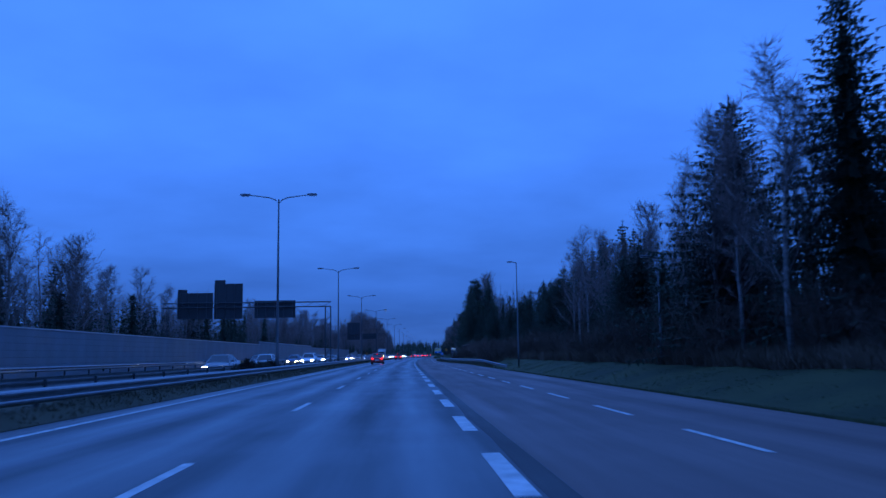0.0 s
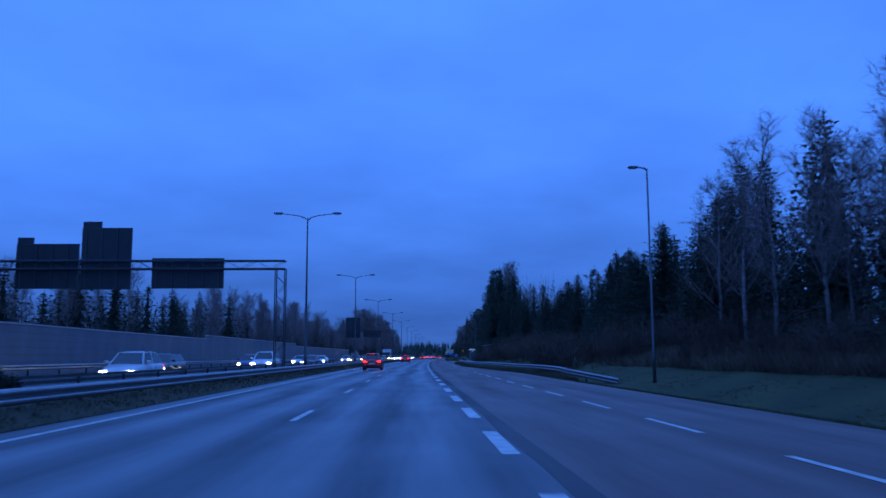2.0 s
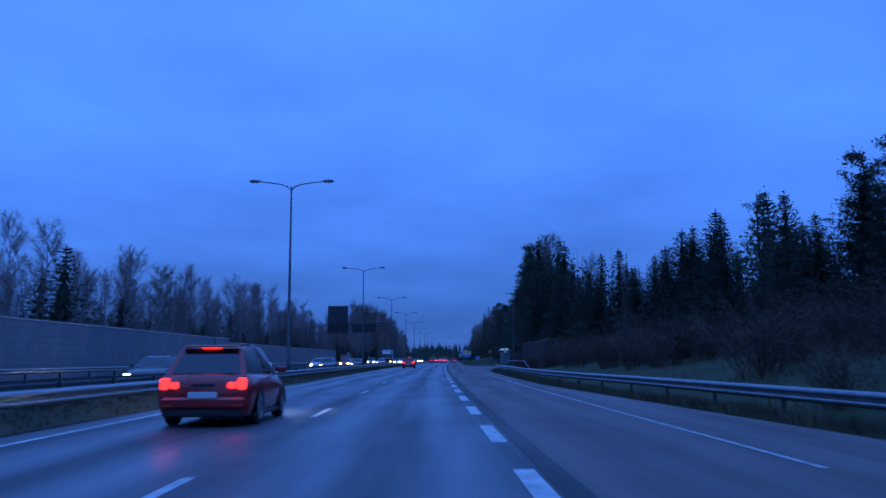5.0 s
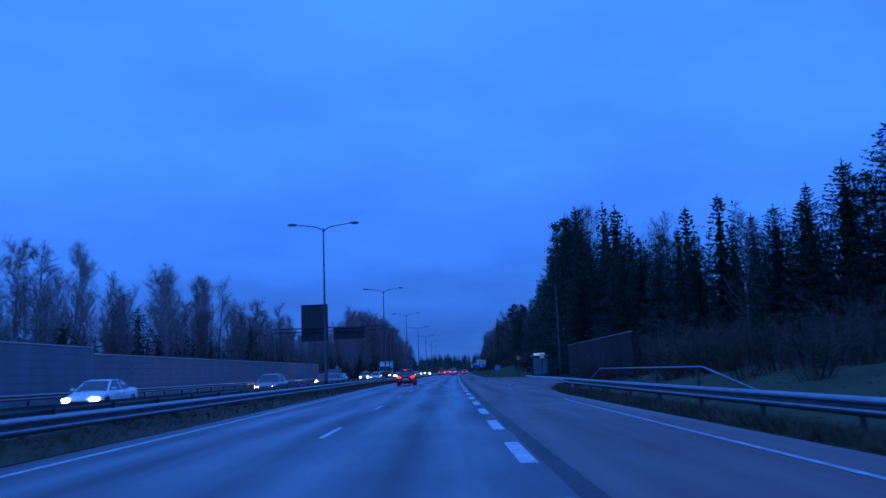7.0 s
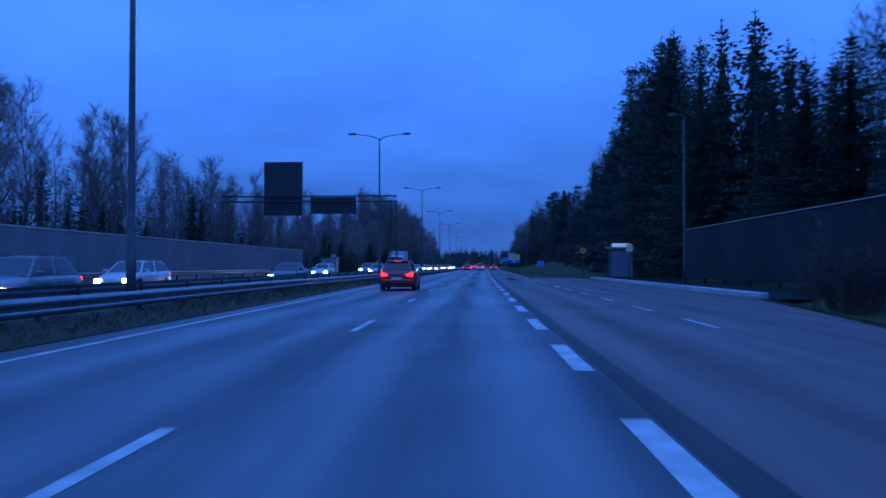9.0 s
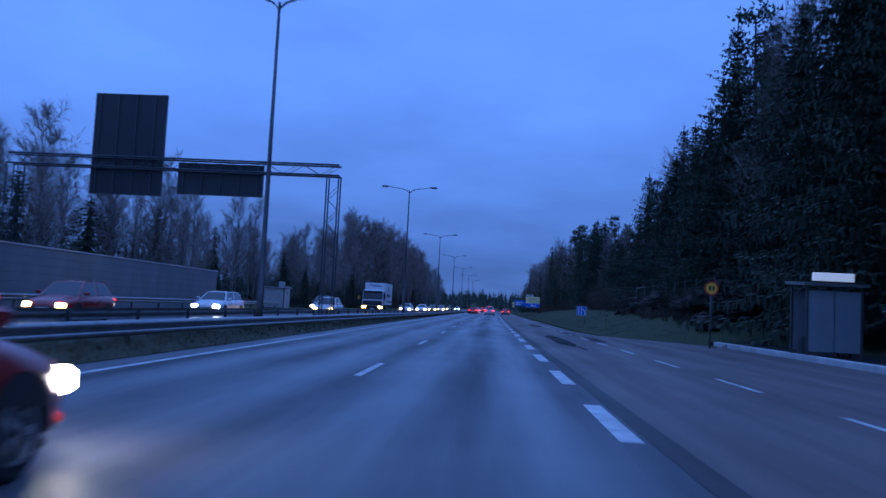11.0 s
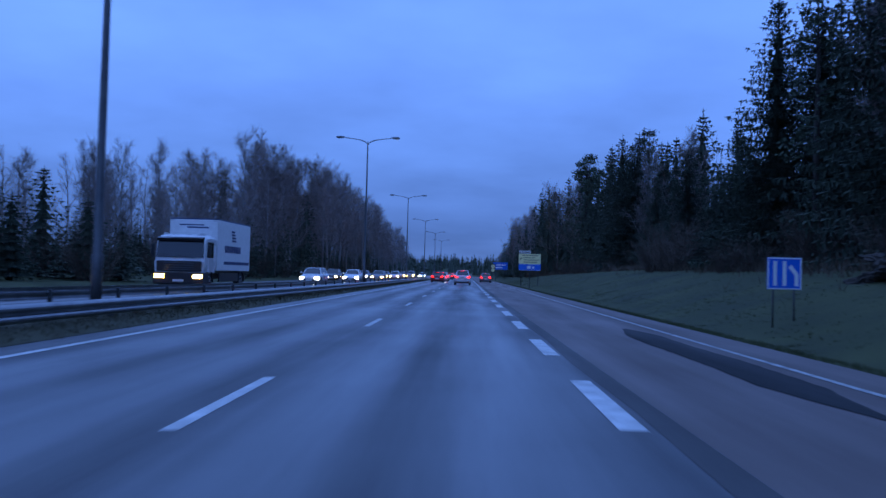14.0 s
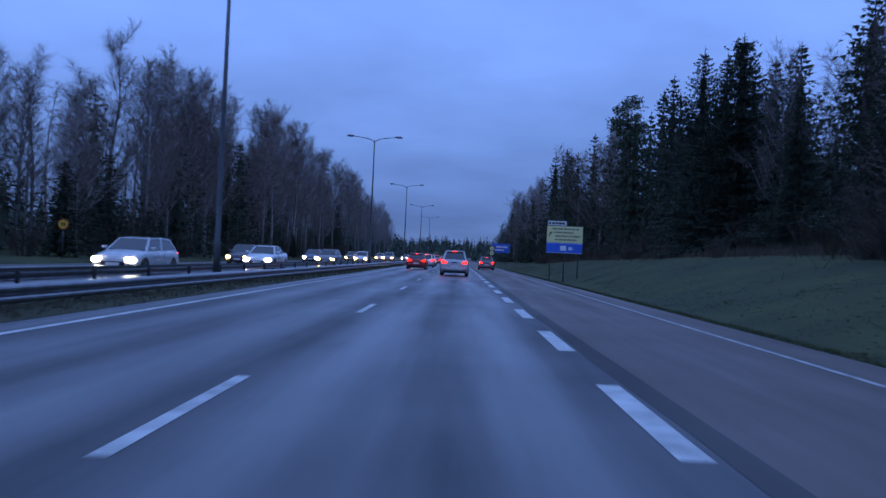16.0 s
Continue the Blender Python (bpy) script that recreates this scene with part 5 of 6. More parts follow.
def pine(seed, h=15.0):
    """A bare trunk with a ragged crown of clumps on the upper half."""
    r = random.Random(seed)
    t = Build()
    bx = r.uniform(-0.4, 0.4)
    t.tube([(0, 0, -0.5), (bx * 0.3, 0, h * 0.4), (bx, 0.1, h * 0.75), (bx * 1.1, 0, h * 0.96)], [h * 0.013, h * 0.010, h * 0.006, h * 0.002], 7)
    c = Build()
    for k in range(34):
        s = r.uniform(0.36, 0.98)
        a = r.uniform(0, 6.28)
        ln = h * 0.17 * (1.15 - s) * r.uniform(0.5, 1.3) + 0.35
        z0 = h * s
        tip = Vector((bx * s + math.cos(a) * ln, math.sin(a) * ln, z0 + r.uniform(-0.1, 0.5) * ln))
        t.tube([(bx * s, 0, z0), tuple(tip)], [0.05, 0.015], 4)
        for j in range(46):
            p = Vector((bx * s, 0, z0)).lerp(tip, r.uniform(0.45, 1.08)) + Vector((r.gauss(0, 0.22), r.gauss(0, 0.22), r.gauss(0, 0.16)))
            d = Vector((r.gauss(0, 1), r.gauss(0, 1), r.gauss(0.5, 0.7))).normalized()
            e = d.orthogonal().normalized() * r.uniform(0.045, 0.10)
            q = p + d * r.uniform(0.16, 0.34)
            c.add([tuple(p - e), tuple(p + e), tuple(q)], [(0, 1, 2)])
    return t, c


def bare_tree(seed, h=12.0, limbs=26, up=0.62, trunk_r=0.011, fine=13):
    """A leafless birch: trunk, rising limbs, sub-limbs and fine hanging twigs."""
    r = random.Random(seed)
    t, c = Build(), Build()
    wob = [(r.uniform(-0.25, 0.25), r.uniform(-0.25, 0.25)) for _ in range(5)]
    pts = [Vector((wob[i][0] * i * 0.4, wob[i][1] * i * 0.4, -0.4 + (h + 0.3) * i / 4)) for i in range(5)]
    t.tube(pts, [h * trunk_r, h * trunk_r * 0.85, h * trunk_r * 0.6, h * trunk_r * 0.33, 0.012], 7)

    def on_trunk(s):
        q = min(max(s, 0) * 4, 3.999)
        i = int(q)
        return pts[i].lerp(pts[i + 1], q - i)

    def twig(p, d, ln, w, cross=True):
        d = d.normalized()
        e = d.orthogonal().normalized() * w
        e2 = d.cross(e)
        q = p + d * ln
        c.add([tuple(p - e), tuple(p + e), tuple(q)], [(0, 1, 2)])
        if cross:
            c.add([tuple(p - e2), tuple(p + e2), tuple(q)], [(0, 1, 2)])

    for k in range(limbs):
        s = 0.22 + 0.76 * (k + r.random()) / limbs
        p0 = on_trunk(s)
        a = r.uniform(0, 6.28)
        ln = h * (0.27 * (1.1 - s) + 0.05) * r.uniform(0.7, 1.25)
        d = Vector((math.cos(a), math.sin(a), 1.5 * up / (0.45 + 0.4 * r.random()))).normalized()
        p1 = p0 + d * ln * 0.55
        d2 = (d + Vector((0, 0, 0.35))).normalized()
        p2 = p1 + d2 * ln * 0.55
        t.tube([p0, p1, p2], [0.010 + ln * 0.011, 0.006 + ln * 0.007, 0.006], 4)
        for j in range(fine):
            q = p0.lerp(p1, r.uniform(0.3, 1)) if j < fine // 2 else p1.lerp(p2, r.uniform(0, 1))
            sd = (d2 + Vector((r.gauss(0, 0.7), r.gauss(0, 0.7), r.gauss(0.15, 0.4)))).normalized()
            sl = ln * r.uniform(0.22, 0.45) + 0.2
            twig(q, sd, sl, 0.011)
            for i in range(fine - 2):
                w = q + sd * sl * r.uniform(0.2, 1.0)
                td = sd + Vector((r.gauss(0, 0.6), r.gauss(0, 0.6), r.gauss(-0.1, 0.5)))
                twig(w, td, r.uniform(0.25, 0.85), 0.0085, False)
    return t, c


def bush(seed, h=2.2):
    r = random.Random(seed)
    c, st = Build(), Build()
    for k in range(58):
        a, rad = r.uniform(0, 6.28), r.uniform(0, 0.5)
        p = Vector((math.cos(a) * rad, math.sin(a) * rad, -0.15))
        d = Vector((math.cos(a) * r.uniform(0.1, 0.8), math.sin(a) * r.uniform(0.1, 0.8), 1)).normalized()
        ln = h * r.uniform(0.5, 1.1)
        e = d.orthogonal().normalized() * 0.010
        q = p + d * ln
        st.add([tuple(p - e), tuple(p + e), tuple(q)], [(0, 1, 2)])
        e2 = d.cross(e)
        st.add([tuple(p - e2), tuple(p + e2), tuple(q)], [(0, 1, 2)])
        for j in range(17):
            m = p + d * ln * r.uniform(0.25, 1.0)
            td = (d + Vector((r.gauss(0, 0.6), r.gauss(0, 0.6), r.gauss(0, 0.4)))).normalized()
            f = td.orthogonal().normalized() * 0.007
            n = m + td * r.uniform(0.25, 0.7) * h * 0.4
            c.add([tuple(m - f), tuple(m + f), tuple(n)], [(0, 1, 2)])
    return st, c


def hedge_bush(seed):
    """A dense low shrub a metre high: stems and a rounded mass of small leaves."""
    r = random.Random(seed)
    st, c = Build(), Build()
    for k in range(18):
        a = r.uniform(0, 6.28)
        q = (0.5 * math.cos(a) * r.random(), 0.5 * math.sin(a) * r.random(), r.uniform(0.5, 0.9))
        st.tube([(0.3 * q[0], 0.3 * q[1], -0.1), q], [0.012, 0.004], 3)
    for k in range(1500):
        a, e = r.uniform(0, 6.28), r.uniform(0, 1.57)
        d = r.uniform(0.45, 1.0) * (0.9 + 0.2 * noise.noise((3 * math.cos(a), 3 * math.sin(a), 2 * e + seed)))
        p = Vector((0.72 * d * math.cos(a) * math.cos(e), 0.72 * d * math.sin(a) * math.cos(e), 0.02 + 0.98 * d * math.sin(e)))
        v = Vector((r.gauss(0, 1), r.gauss(0, 1), r.gauss(0.3, 1))).normalized()
        w = v.orthogonal().normalized() * r.uniform(0.015, 0.035)
        c.add([tuple(p - w), tuple(p + w), tuple(p + v * r.uniform(0.05, 0.12))], [(0, 1, 2)])
    return st, c


PROTO = {}
for s in (6, 7, 8, 9, 10, 14):
    t, c = spruce(s, 14.0, (s % 3 - 1) * 0.15, 0.225 + 0.03 * (s % 3), 2.0 if s < 9 else 0.64)
    PROTO.setdefault("far_spruce" if s < 9 else "near_spruce", []).append((t.mesh("trunk", BARK, True), c.mesh("crown", NEEDLE)))
for kind, seeds in (("spruce", (1, 2, 3, 4, 5)), ("pine", (11, 12, 13)), ("birch", (21, 22, 23, 24, 25)), ("bush", (31, 32, 33))):
    for s in seeds:
        if kind == "spruce":
            t, c = spruce(s, 14.0, (s % 3 - 1) * 0.15, 0.22 + 0.03 * (s % 3), 1.32)
            PROTO.setdefault(kind, []).append((t.mesh("trunk", BARK, True), c.mesh("crown", NEEDLE)))
        elif kind == "pine":
            t, c = pine(s, 15.0)
            PROTO.setdefault(kind, []).append((t.mesh("trunk", BARK, True), c.mesh("crown", PINE)))
        elif kind == "birch":
            t, c = bare_tree(s, 12.0, 28 + s % 5, 0.5 + 0.06 * (s % 4))
            PROTO.setdefault(kind, []).append((t.mesh("trunk", BIRCH, True), c.mesh("crown", TWIG)))
        else:
            t, c = bush(s)
            PROTO.setdefault(kind, []).append((t.mesh("stem", SHRUB), c.mesh("crown", SHRUB)))
for s in (51, 52, 53):
    t, c = hedge_bush(s)
    PROTO.setdefault("hedge", []).append((t.mesh("stem", BARK), c.mesh("crown", HEDGE)))
BASE_H = {"hedge": 1.0, "near_spruce": 14.0, "spruce": 14.0, "far_spruce": 14.0, "pine": 15.0, "birch": 12.0, "bush": 2.2}
TREE_TAG = {
    "spruce": ("spruce_tree", "dark green spruce tree with drooping boughs", "tree"),
    "near_spruce": ("spruce_tree", "dark green spruce tree with drooping boughs", "tree"),
    "far_spruce": ("spruce_tree", "dark green spruce tree with drooping boughs", "tree"),
    "pine": ("pine_tree", "dark pine tree with a ragged crown on a bare trunk", "tree"),
    "birch": ("birch_tree", "leafless birch tree with fine bare twigs", "tree"),
    "hedge": ("median_shrub", "dense dark shrub on the grassy median", "bush"),
    "bush": ("roadside_bush", "leafless brown shrub on the grass bank", "bush"),
}
TREES = random.Random(77)


def plant(kind, u, y, h, side):
    if kind == 'spruce' and (y > 400 or h < 6 or u < -27):
        kind = 'far_spruce'
    elif kind == 'spruce' and 0 < u < lerp(NEAR_RIGHT, y) + (4.4 if y < 45 or 180 < y < 330 else 3.0) and y < 380:
        kind = 'near_spruce'
    tm, cm = TREES.choice(PROTO[kind])
    name, label, cat = TREE_TAG[kind]
    s = h / BASE_H[kind]
    wide = s * TREES.uniform(0.85, 1.15) if "spruce" not in kind else (0.55 * s + 0.55) * TREES.uniform(0.95, 1.35)
    m = Matrix.LocRotScale((cx(min(y, 900)) + u, y, ground_z(u, y) - 0.05), Euler((0, 0, TREES.uniform(0, 6.28))), (wide, wide, s))
    root = thing(name, label, cat, f"{'bushes' if cat == 'bush' else 'trees'} {side}", place=m)
    for nm, me in ((("stem", tm), ("crown", cm)) if cat == "bush" else (("trunk", tm), ("crown", cm))):
        o = new(nm, me)
        o.parent = root
    return root


H_LEFT = ((-40, 12), (30, 13), (60, 12.5), (80, 11.5), (95, 9.5), (130, 8.5), (155, 9.4), (200, 10.6), (250, 11.6), (290, 11), (320, 10), (352, 10.5), (368, 17), (385, 17), (430, 19), (490, 20), (620, 17))
# the front of the right wood and the height of its trees
NEAR_RIGHT = ((-50, 14.5), (70, 15.0), (92, 19), (125, 20), (140, 24), (186, 24), (205, 18), (225, 16.5), (258, 15.8), (266, 17.2), (296, 17.2), (304, 19.2), (320, 19.5), (400, 19), (430, 16), (480, 13), (700, 12))
H_RIGHT = ((-40, 15.5), (22, 14.5), (30, 13), (39, 11), (45, 8.0), (66, 8.0), (70, 11.5), (83, 11.5), (90, 12), (98, 12.5), (106, 11.6), (125, 12.2), (140, 12.4), (172, 12.4), (188, 13.6), (196, 14), (208, 14.2), (222, 14.4), (232, 17), (238, 20), (246, 21.5), (260, 22), (306, 22), (317, 19), (323, 9.5), (331, 7.5), (341, 13), (356, 15.6), (371, 18), (400, 19.2), (440, 20.5), (470, 19.5), (500, 17), (545, 13), (620, 12.5))
# left wood behind the noise barrier, mostly leafless
y = -30.0
while y < 600:
    near = -26.2 if y < 285 else lerp(((285, -25.5), (340, -24.5), (700, -24)), y)
    far = y > 440
    for row in range(2):
        u = near - row * 5.0 - TREES.uniform(0, 4.5)
        yy = y + TREES.uniform(-2.3, 2.3)
        h = lerp(H_LEFT, yy) * (1 + 0.022 * (-u - 26)) * TREES.uniform(0.66, 1.08)
        kind = "birch" if TREES.random() > (0.36 if y < 92 else 0.40 if y < 190 else 0.20 if y < 330 else 0.12) else "spruce"
        plant(kind, u, yy, h * ((0.92 if 92 < y < 190 else 0.72) if kind == "spruce" else 1.0), "on the left")
    y += 3.9 if not far else 7.5
# low growth in front of and between the left trunks
for k in range(82):
    yy = TREES.uniform(-10, 480)
    small = k % 6 == 0
    plant("spruce" if small else "bush", TREES.uniform(-33, -24.8) if yy < 280 else TREES.uniform(-31, -23.3), yy, TREES.uniform(2.5, 5.5) if small else TREES.uniform(2.0, 4.4), "on the left")
# right wood, mostly dark conifers
y = -20.0
while y < 600:
    near = lerp(NEAR_RIGHT, y)
    far = y > 430
    for row in range(2):
        u = near + row * 4.2 + TREES.uniform(0, 3.4)
        yy = y + TREES.uniform(-1.8, 1.8)
        q = TREES.random()
        bare = 0.62 if yy < 40 else 0.55 if yy < 62 else 0.8 if 67 < yy < 87 else 0.10 if yy < 380 else 0.28
        kind = "birch" if q < bare else "pine" if q > 0.88 and yy > 130 else "spruce"
        h = lerp(H_RIGHT, yy) * (1 + 0.02 * (u - near)) * TREES.uniform(0.66, 1.05)
        plant(kind, u, yy, h, "on the right")
    y += 3.9 if not far else 6.0
# a low dark hedge on the median round a lamp's foot
for k in range(13):
    yy = 44.6 + 1.05 * k
    plant("hedge", -8.95 + TREES.uniform(-0.2, 0.2), yy, TREES.uniform(0.66, 0.9) * (0.75 if k in (0, 12) else 1.0), "on the median")
# pale birches in front of the first conifers
for u, yy, h in ((13.4, 32.0, 9.6), (13.9, 35.5, 10.2), (14.2, 40.5, 8.8), (13.2, 27.5, 10.4)):
    plant("birch", u, yy, h, "on the right")
# two tall pines that stand out over the wood
for u, yy, h in ((23.0, 371, 19.0), (19.5, 402, 20.5)):
    plant("pine", u, yy, h, "on the right")
# a pale clump of saplings where the wood stands back
for u, yy, h in ((15.2, 326, 3.4), (16.0, 328.5, 4.2), (14.8, 330, 3.0), (17.0, 331, 5.0), (15.6, 333.5, 3.6)):
    plant("bush", u, yy, h, "on the right")
# shrubs between the rocks
for u, yy, h in ((11.9, 261, 1.2), (11.6, 269.5, 1.1), (11.9, 275, 1.3), (11.8, 283, 1.2), (11.6, 265.5, 0.9), (13.9, 258, 2.2), (13.8, 264.5, 2.0), (13.7, 270, 2.3), (13.9, 275, 2.4), (13.4, 279.6, 2.0), (13.8, 288, 2.4), (14.2, 292, 2.6), (11.2, 258.9, 1.0), (11.0, 262.4, 0.9), (11.1, 267.6, 0.9), (11.3, 271.6, 1.0), (12.6, 256.8, 1.8), (12.3, 267.4, 1.7)):
    plant("bush", u, yy, h, "on the right")
# brown shrubs along the right bank
for k in range(215):
    yy = TREES.uniform(8, 95) if k < 45 else TREES.uniform(88, 200) if k < 175 else TREES.uniform(300, 430)
    n = lerp(NEAR_RIGHT, yy)
    plant("bush", TREES.uniform(max(12.3 if yy < 96 else 9.0 if yy < 200 else 11.5, n - 13.5 if 96 < yy < 200 else n - 9.5 if yy < 96 else n - 5), n + 1), yy, TREES.uniform(1.5, 3.4), "on the right")


# ------------------------------------------------------------------ far woods and grass
def far_woods():
    r = random.Random(9)
    b = Build()

    def cone(x, y, z, h, w):
        """A far tree: a dense dark body with a ragged outline of small boughs."""
        n = 7
        blunt = r.random() < 0.93
        for q in range(3):
            z0, z1 = z + h * 0.2 * q, z + h * (0.42 + 0.2 * q)
            rr = 0.62 * w * (1 - 0.2 * q)
            ring = [(x + rr * r.uniform(0.6, 1.2) * math.cos(0.8976 * k), y + rr * r.uniform(0.6, 1.2) * math.sin(0.8976 * k), z0 + r.uniform(-0.8, 0.8)) for k in range(n)]
            b.add(ring + [(x, y, z1)], [(k, (k + 1) % n, n) for k in range(n)])
        for k in range(56):
            s = r.random()
            a = r.uniform(0, 6.283)
            rr = w * ((1 - s ** 2.4) if blunt else (1.03 - s)) * r.uniform(0.5, 1.1) + 0.15
            ca, sa = math.cos(a), math.sin(a)
            zz = z + h * (0.08 + 0.9 * s)
            g = r.uniform(0.35, 0.7) * (1.2 - 0.6 * s)
            i = max(rr - 1.3, 0.0)
            b.add([(x + ca * i - sa * g, y + sa * i + ca * g, zz - 0.2), (x + ca * i + sa * g, y + sa * i - ca * g, zz + r.uniform(-0.3, 0.3)), (x + ca * rr, y + sa * rr, zz + r.uniform(-0.3, 0.7))], [(0, 1, 2)])

    for k in range(1500):
        y = r.uniform(640, 1050)
        x = r.uniform(-320, 330)
        u = x - cx(min(y, 900))
        if -28 < u < 14 and y < 760:
            continue
        z = 7.0 * min(max(y - 760, 0) / 250, 1)
        cone(x, y, z - 1, r.uniform(9, 14.5) * (1 + 0.25 * noise.noise((x * 0.02, y * 0.02, 1.0))), r.uniform(3.4, 5.6))
    return tagged(part("far_woods", b, NEEDLE), "dark distant conifer woods closing the road", "woods", kind="stuff")


far_woods()


def back_woods():
    """The depth of the woods behind the trees that can be told apart."""
    r = random.Random(19)
    b = Build()

    def tree(x, y, z, h, w):
        """A slim core, low in the crown, in ragged boughs of small sprays."""
        n = 6
        for q in range(3):
            z0, z1, rr = z + h * 0.16 * q, z + h * (0.30 + 0.16 * q), 0.36 * w * (1 - 0.22 * q)
            ring = [(x + rr * r.uniform(0.6, 1.2) * math.cos(1.047 * k), y + rr * r.uniform(0.6, 1.2) * math.sin(1.047 * k), z0 + r.uniform(-0.4, 0.4)) for k in range(n)]
            b.add(ring + [(x, y, z1)], [(k, (k + 1) % n, n) for k in range(n)])
        b.add([(x - 0.05, y, z), (x + 0.05, y, z), (x, y, z + h * 1.02)], [(0, 1, 2)])
        b.add([(x, y - 0.05, z), (x, y + 0.05, z), (x, y, z + h * 1.02)], [(0, 1, 2)])
        for k in range(190):
            s = 1 - math.sqrt(r.random()) * (1.0 if k % 3 else 0.55)
            a = r.uniform(0, 6.283)
            rr = w * (0.07 + 1.0 * (1 - s)) * r.uniform(0.3, 1.15)
            ca, sa = math.cos(a), math.sin(a)
            zz = z + h * (0.03 + 0.95 * s)
            g = r.uniform(0.10, 0.26) * (1.15 - 0.7 * s)
            i = max(rr - r.uniform(0.4, 0.9) * (1.1 - 0.6 * s), 0.0)
            d = r.uniform(0.1, 0.55) * (1 - 0.8 * s) - 0.22 * s
            b.add([(x + ca * i - sa * g, y + sa * i + ca * g, zz), (x + ca * i + sa * g, y + sa * i - ca * g, zz + r.uniform(-0.15, 0.15)), (x + ca * rr, y + sa * rr, zz - d)], [(0, 1, 2)])

    y = -60.0
    while y < 640:
        for side in (-1, 1):
            for row in range(4):
                if side > 0:
                    u = lerp(NEAR_RIGHT, y) + 6.5 + 3.6 * row + r.uniform(-1.5, 1.5)
                    h = lerp(H_RIGHT, y) * r.uniform(0.78, 1.04)
                else:
                    u = -33.5 - 4.0 * row + r.uniform(-1.5, 1.5)
                    h = lerp(H_LEFT, y) * (r.uniform(0.68, 0.98) if y < 135 else r.uniform(0.50, 0.84) if y < 300 else r.uniform(0.34, 0.62))
                yy = y + r.uniform(-1.5, 1.5)
                tree(cx(yy) + u, yy, ground_z(u, yy), h, r.uniform(2.0, 3.0))
        y += 3.6
    return tagged(part("back_woods", b, NEEDLE), "dark depth of conifer woods behind the roadside trees", "woods", kind="stuff")


back_woods()


def back_birches():
    """Leafless crowns that fill the depth of the left wood, one mesh."""
    r = random.Random(23)
    protos = []
    for s in (41, 42, 43):
        t, c = bare_tree(s, 12.0, 13, 0.55, fine=10)
        n = len(t.v)
        protos.append((np.array([tuple(p) for p in t.v + c.v]), t.f + [tuple(i + n for i in f) for f in c.f]))
    b = Build()
    y = -30.0
    while y < 470:
        for row in range(2):
            u = -32.0 - 5.0 * row - r.uniform(0, 4)
            yy = y + r.uniform(-2, 2)
            s = lerp(H_LEFT, yy) * r.uniform(0.72, 1.04) / 12.0
            v, f = r.choice(protos)
            a = r.uniform(0, 6.28)
            ca, sa = math.cos(a) * s, math.sin(a) * s
            w = np.stack([v[:, 0] * ca - v[:, 1] * sa + cx(yy) + u, v[:, 0] * sa + v[:, 1] * ca + yy, v[:, 2] * s + ground_z(u, yy)], 1)
            b.add(w.tolist(), f)
        y += 4.6
    return tagged(part("back_birches", b, TWIG), "grey haze of leafless birches behind the barrier", "woods", kind="stuff")


back_birches()


def far_hill():
    b = Build()
    xs = list(range(-600, 601, 40))
    ys = [700, 740, 780, 850, 930, 1020, 1120, 1300]
    for y in ys:
        for x in xs:
            z = 7.5 * min(max(y - 750, 0) / 230, 1) - 0.6 if y < 1290 else -3
            b.v.append((x + 20, y, z + 1.2 * noise.noise((x * 0.01, y * 0.01, 4))))
    n = len(xs)
    for i in range(len(ys) - 1):
        for j in range(n - 1):
            b.f.append((i * n + j, i * n + j + 1, (i + 1) * n + j + 1, (i + 1) * n + j))
    b.m = [0] * len(b.f)
    return tagged(part("ground_hill", b, GRASS, smooth=True), "low dark wooded rise at the end of the road", "hill", kind="structure")


far_hill()


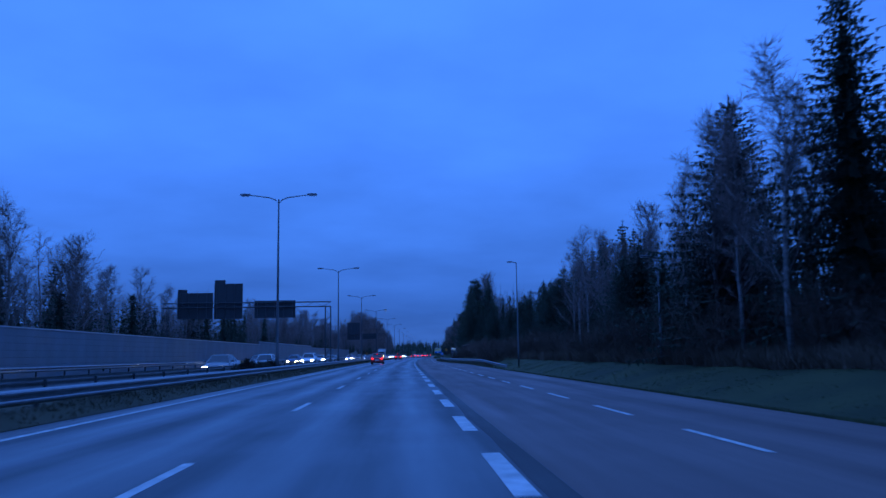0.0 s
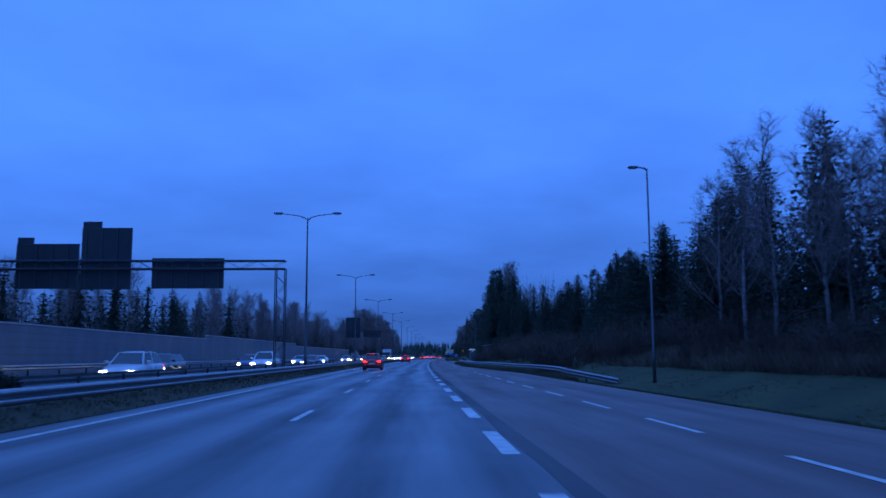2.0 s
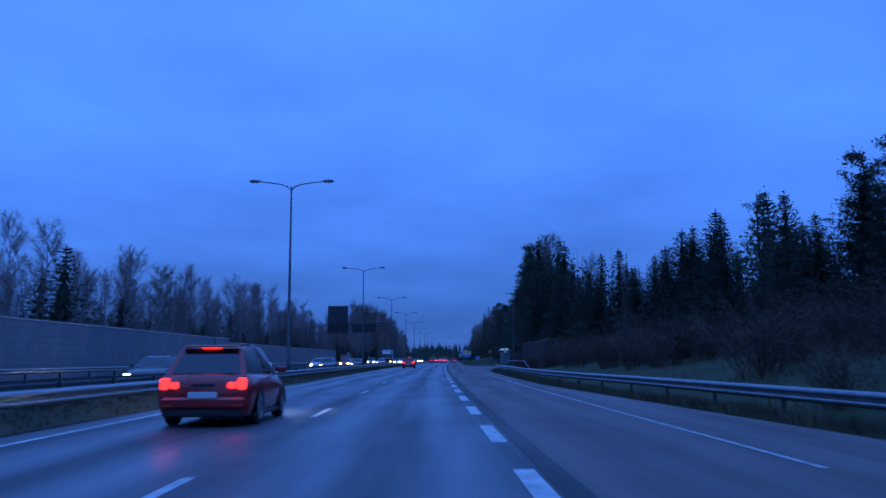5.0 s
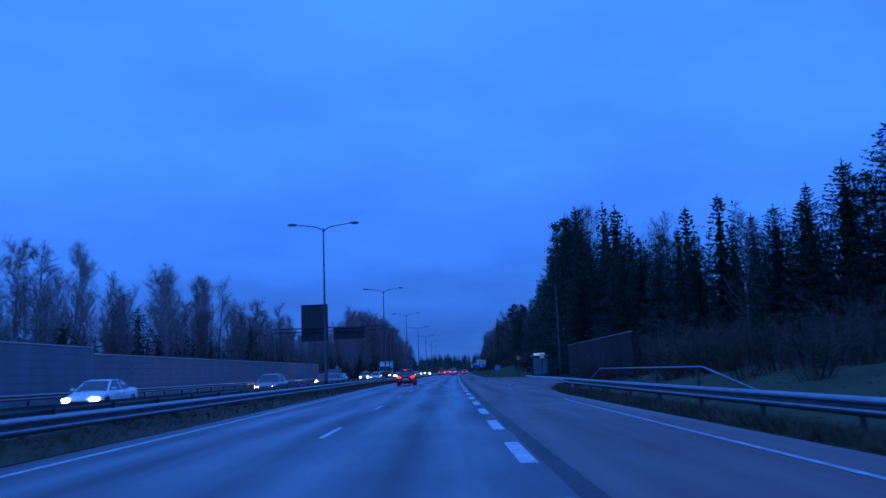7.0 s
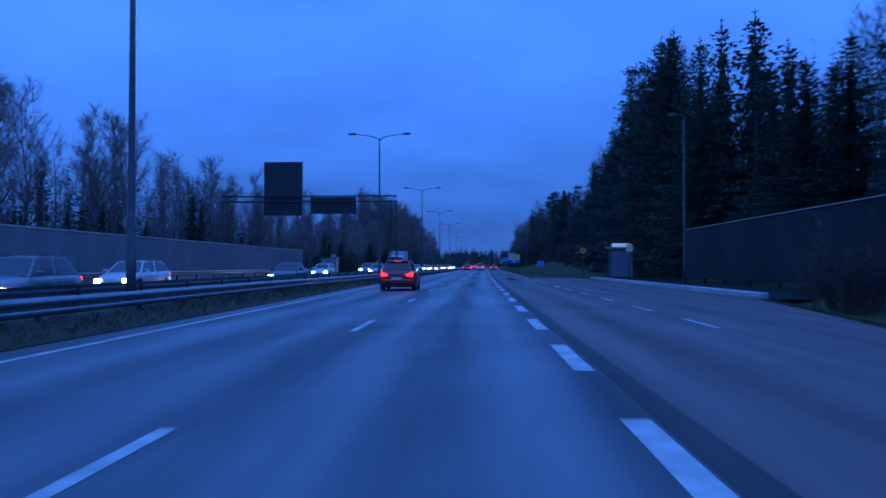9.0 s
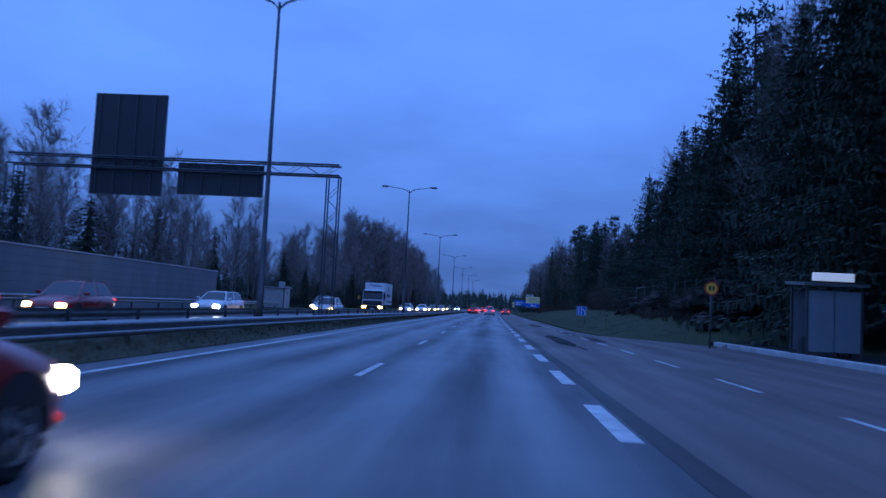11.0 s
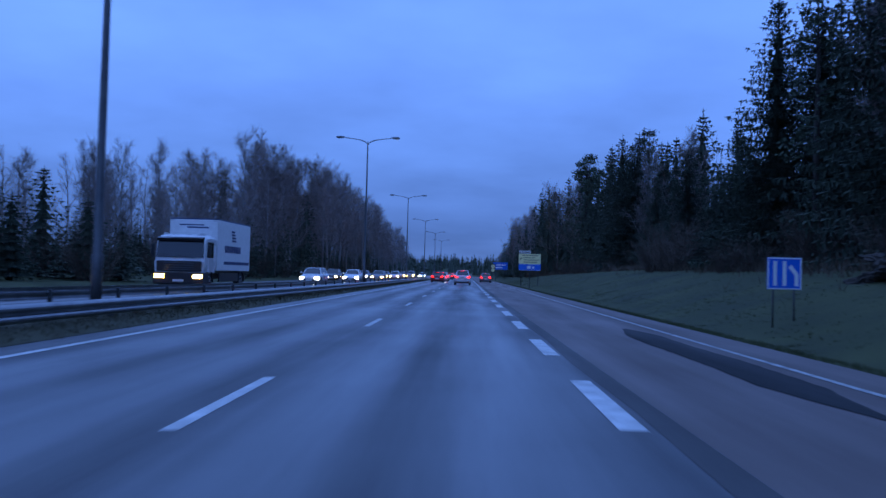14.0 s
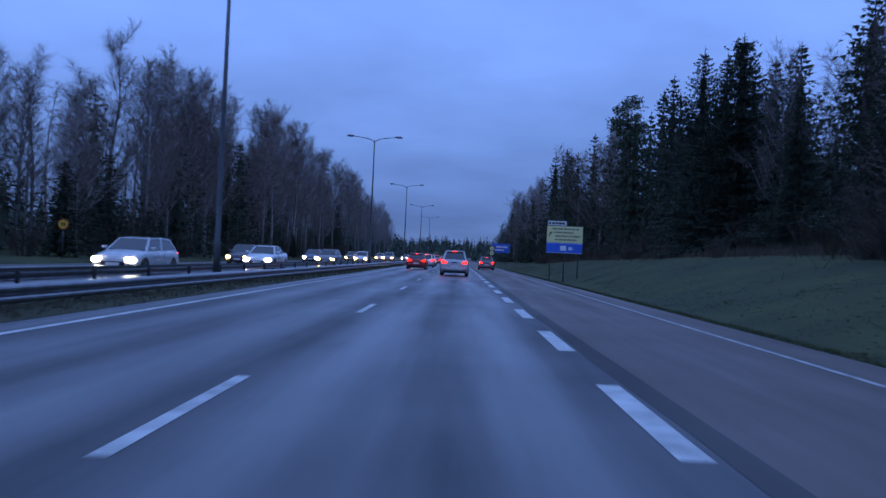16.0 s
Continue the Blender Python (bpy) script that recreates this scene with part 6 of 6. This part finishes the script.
def grass_stuff(name, count, where, seed, tall, mat=BLADES, label="ragged wet autumn grass on the verge"):
    r = random.Random(seed)
    b = Build()
    for _ in range(count):
        u, y = where(r)
        z = ground_z(u, y) - 0.02
        x = cx(y) + u
        for k in range(3):
            a = r.uniform(0, 6.28)
            h = tall * r.uniform(0.4, 1.2)
            dx, dy = math.cos(a) * 0.016, math.sin(a) * 0.016
            ox, oy = r.gauss(0, 0.06), r.gauss(0, 0.06)
            lx, ly = r.gauss(0, 0.4) * h, r.gauss(0, 0.4) * h
            b.add([(x + ox - dx, y + oy - dy, z), (x + ox + dx, y + oy + dy, z), (x + ox + lx, y + oy + ly, z + h)], [(0, 1, 2)])
    return tagged(part(name, b, mat), label, "grass", kind="stuff")


grass_stuff("median_grass", 34000, lambda r: (r.uniform(-11.0, -6.95), r.uniform(0, 400)), 3, 0.11, MEDIAN_BLADES)


grass_stuff("median_tall_grass", 15000, lambda r: (-7.25 + r.gauss(0, 0.22), r.uniform(2, 400)), 5, 0.13, MEDIAN_BLADES, "dark tall dead grass below the median guard rail")


def verge(r):
    y = r.uniform(0, 420)
    return lerp(EDGE, y) + 0.10 + abs(r.gauss(0, 0.4)), y


grass_stuff("verge_grass", 22000, verge, 4, 0.09)


def rail_weeds(r):
    """Dead weeds that hide the foot of the verge guard rail."""
    y = r.uniform(84, 183)
    return lerp(VERGE_RAIL, y) - 0.05 - abs(r.gauss(0, 0.3)), y


grass_stuff("rail_weeds", 14000, rail_weeds, 15, 0.34, MEDIAN_BLADES, "dark dead weeds under the verge guard rail")
grass_stuff("bank_grass", 60000, lambda r: (lerp(EDGE, 150) + abs(r.gauss(0.5, 4.0)) + (4.9 if 200 < (q := r.uniform(0, 430)) < 250 else 2.0 if q < 110 else 0.5), q), 8, 0.045, BLADES, "short wet green grass on the roadside bank")


def bank(r):
    """Tall dead stems at the foot of the right wood."""
    y = r.uniform(10, 205) if r.random() < 0.72 else r.uniform(256, 420)
    n = lerp(NEAR_RIGHT, y)
    e = lerp(EDGE, y)
    return max(e + (5.0 if y < 92 else 2.6), n + 1.5 - abs(r.gauss(0, 4.5 if y < 205 else 2.4))), y


grass_stuff("tall_dead_grass", 30000, bank, 6, 0.75, REEDS, "tall brown dead grass and weeds below the wood")
grass_stuff("bank_dead_grass", 15000, lambda r: ((lambda y: (lerp(NEAR_RIGHT, y) + 0.8 - abs(r.gauss(0, 1.9)), y))(r.uniform(257, 430))), 12, 0.55, REEDS, "brown dead grass on the upper bank below the wood")
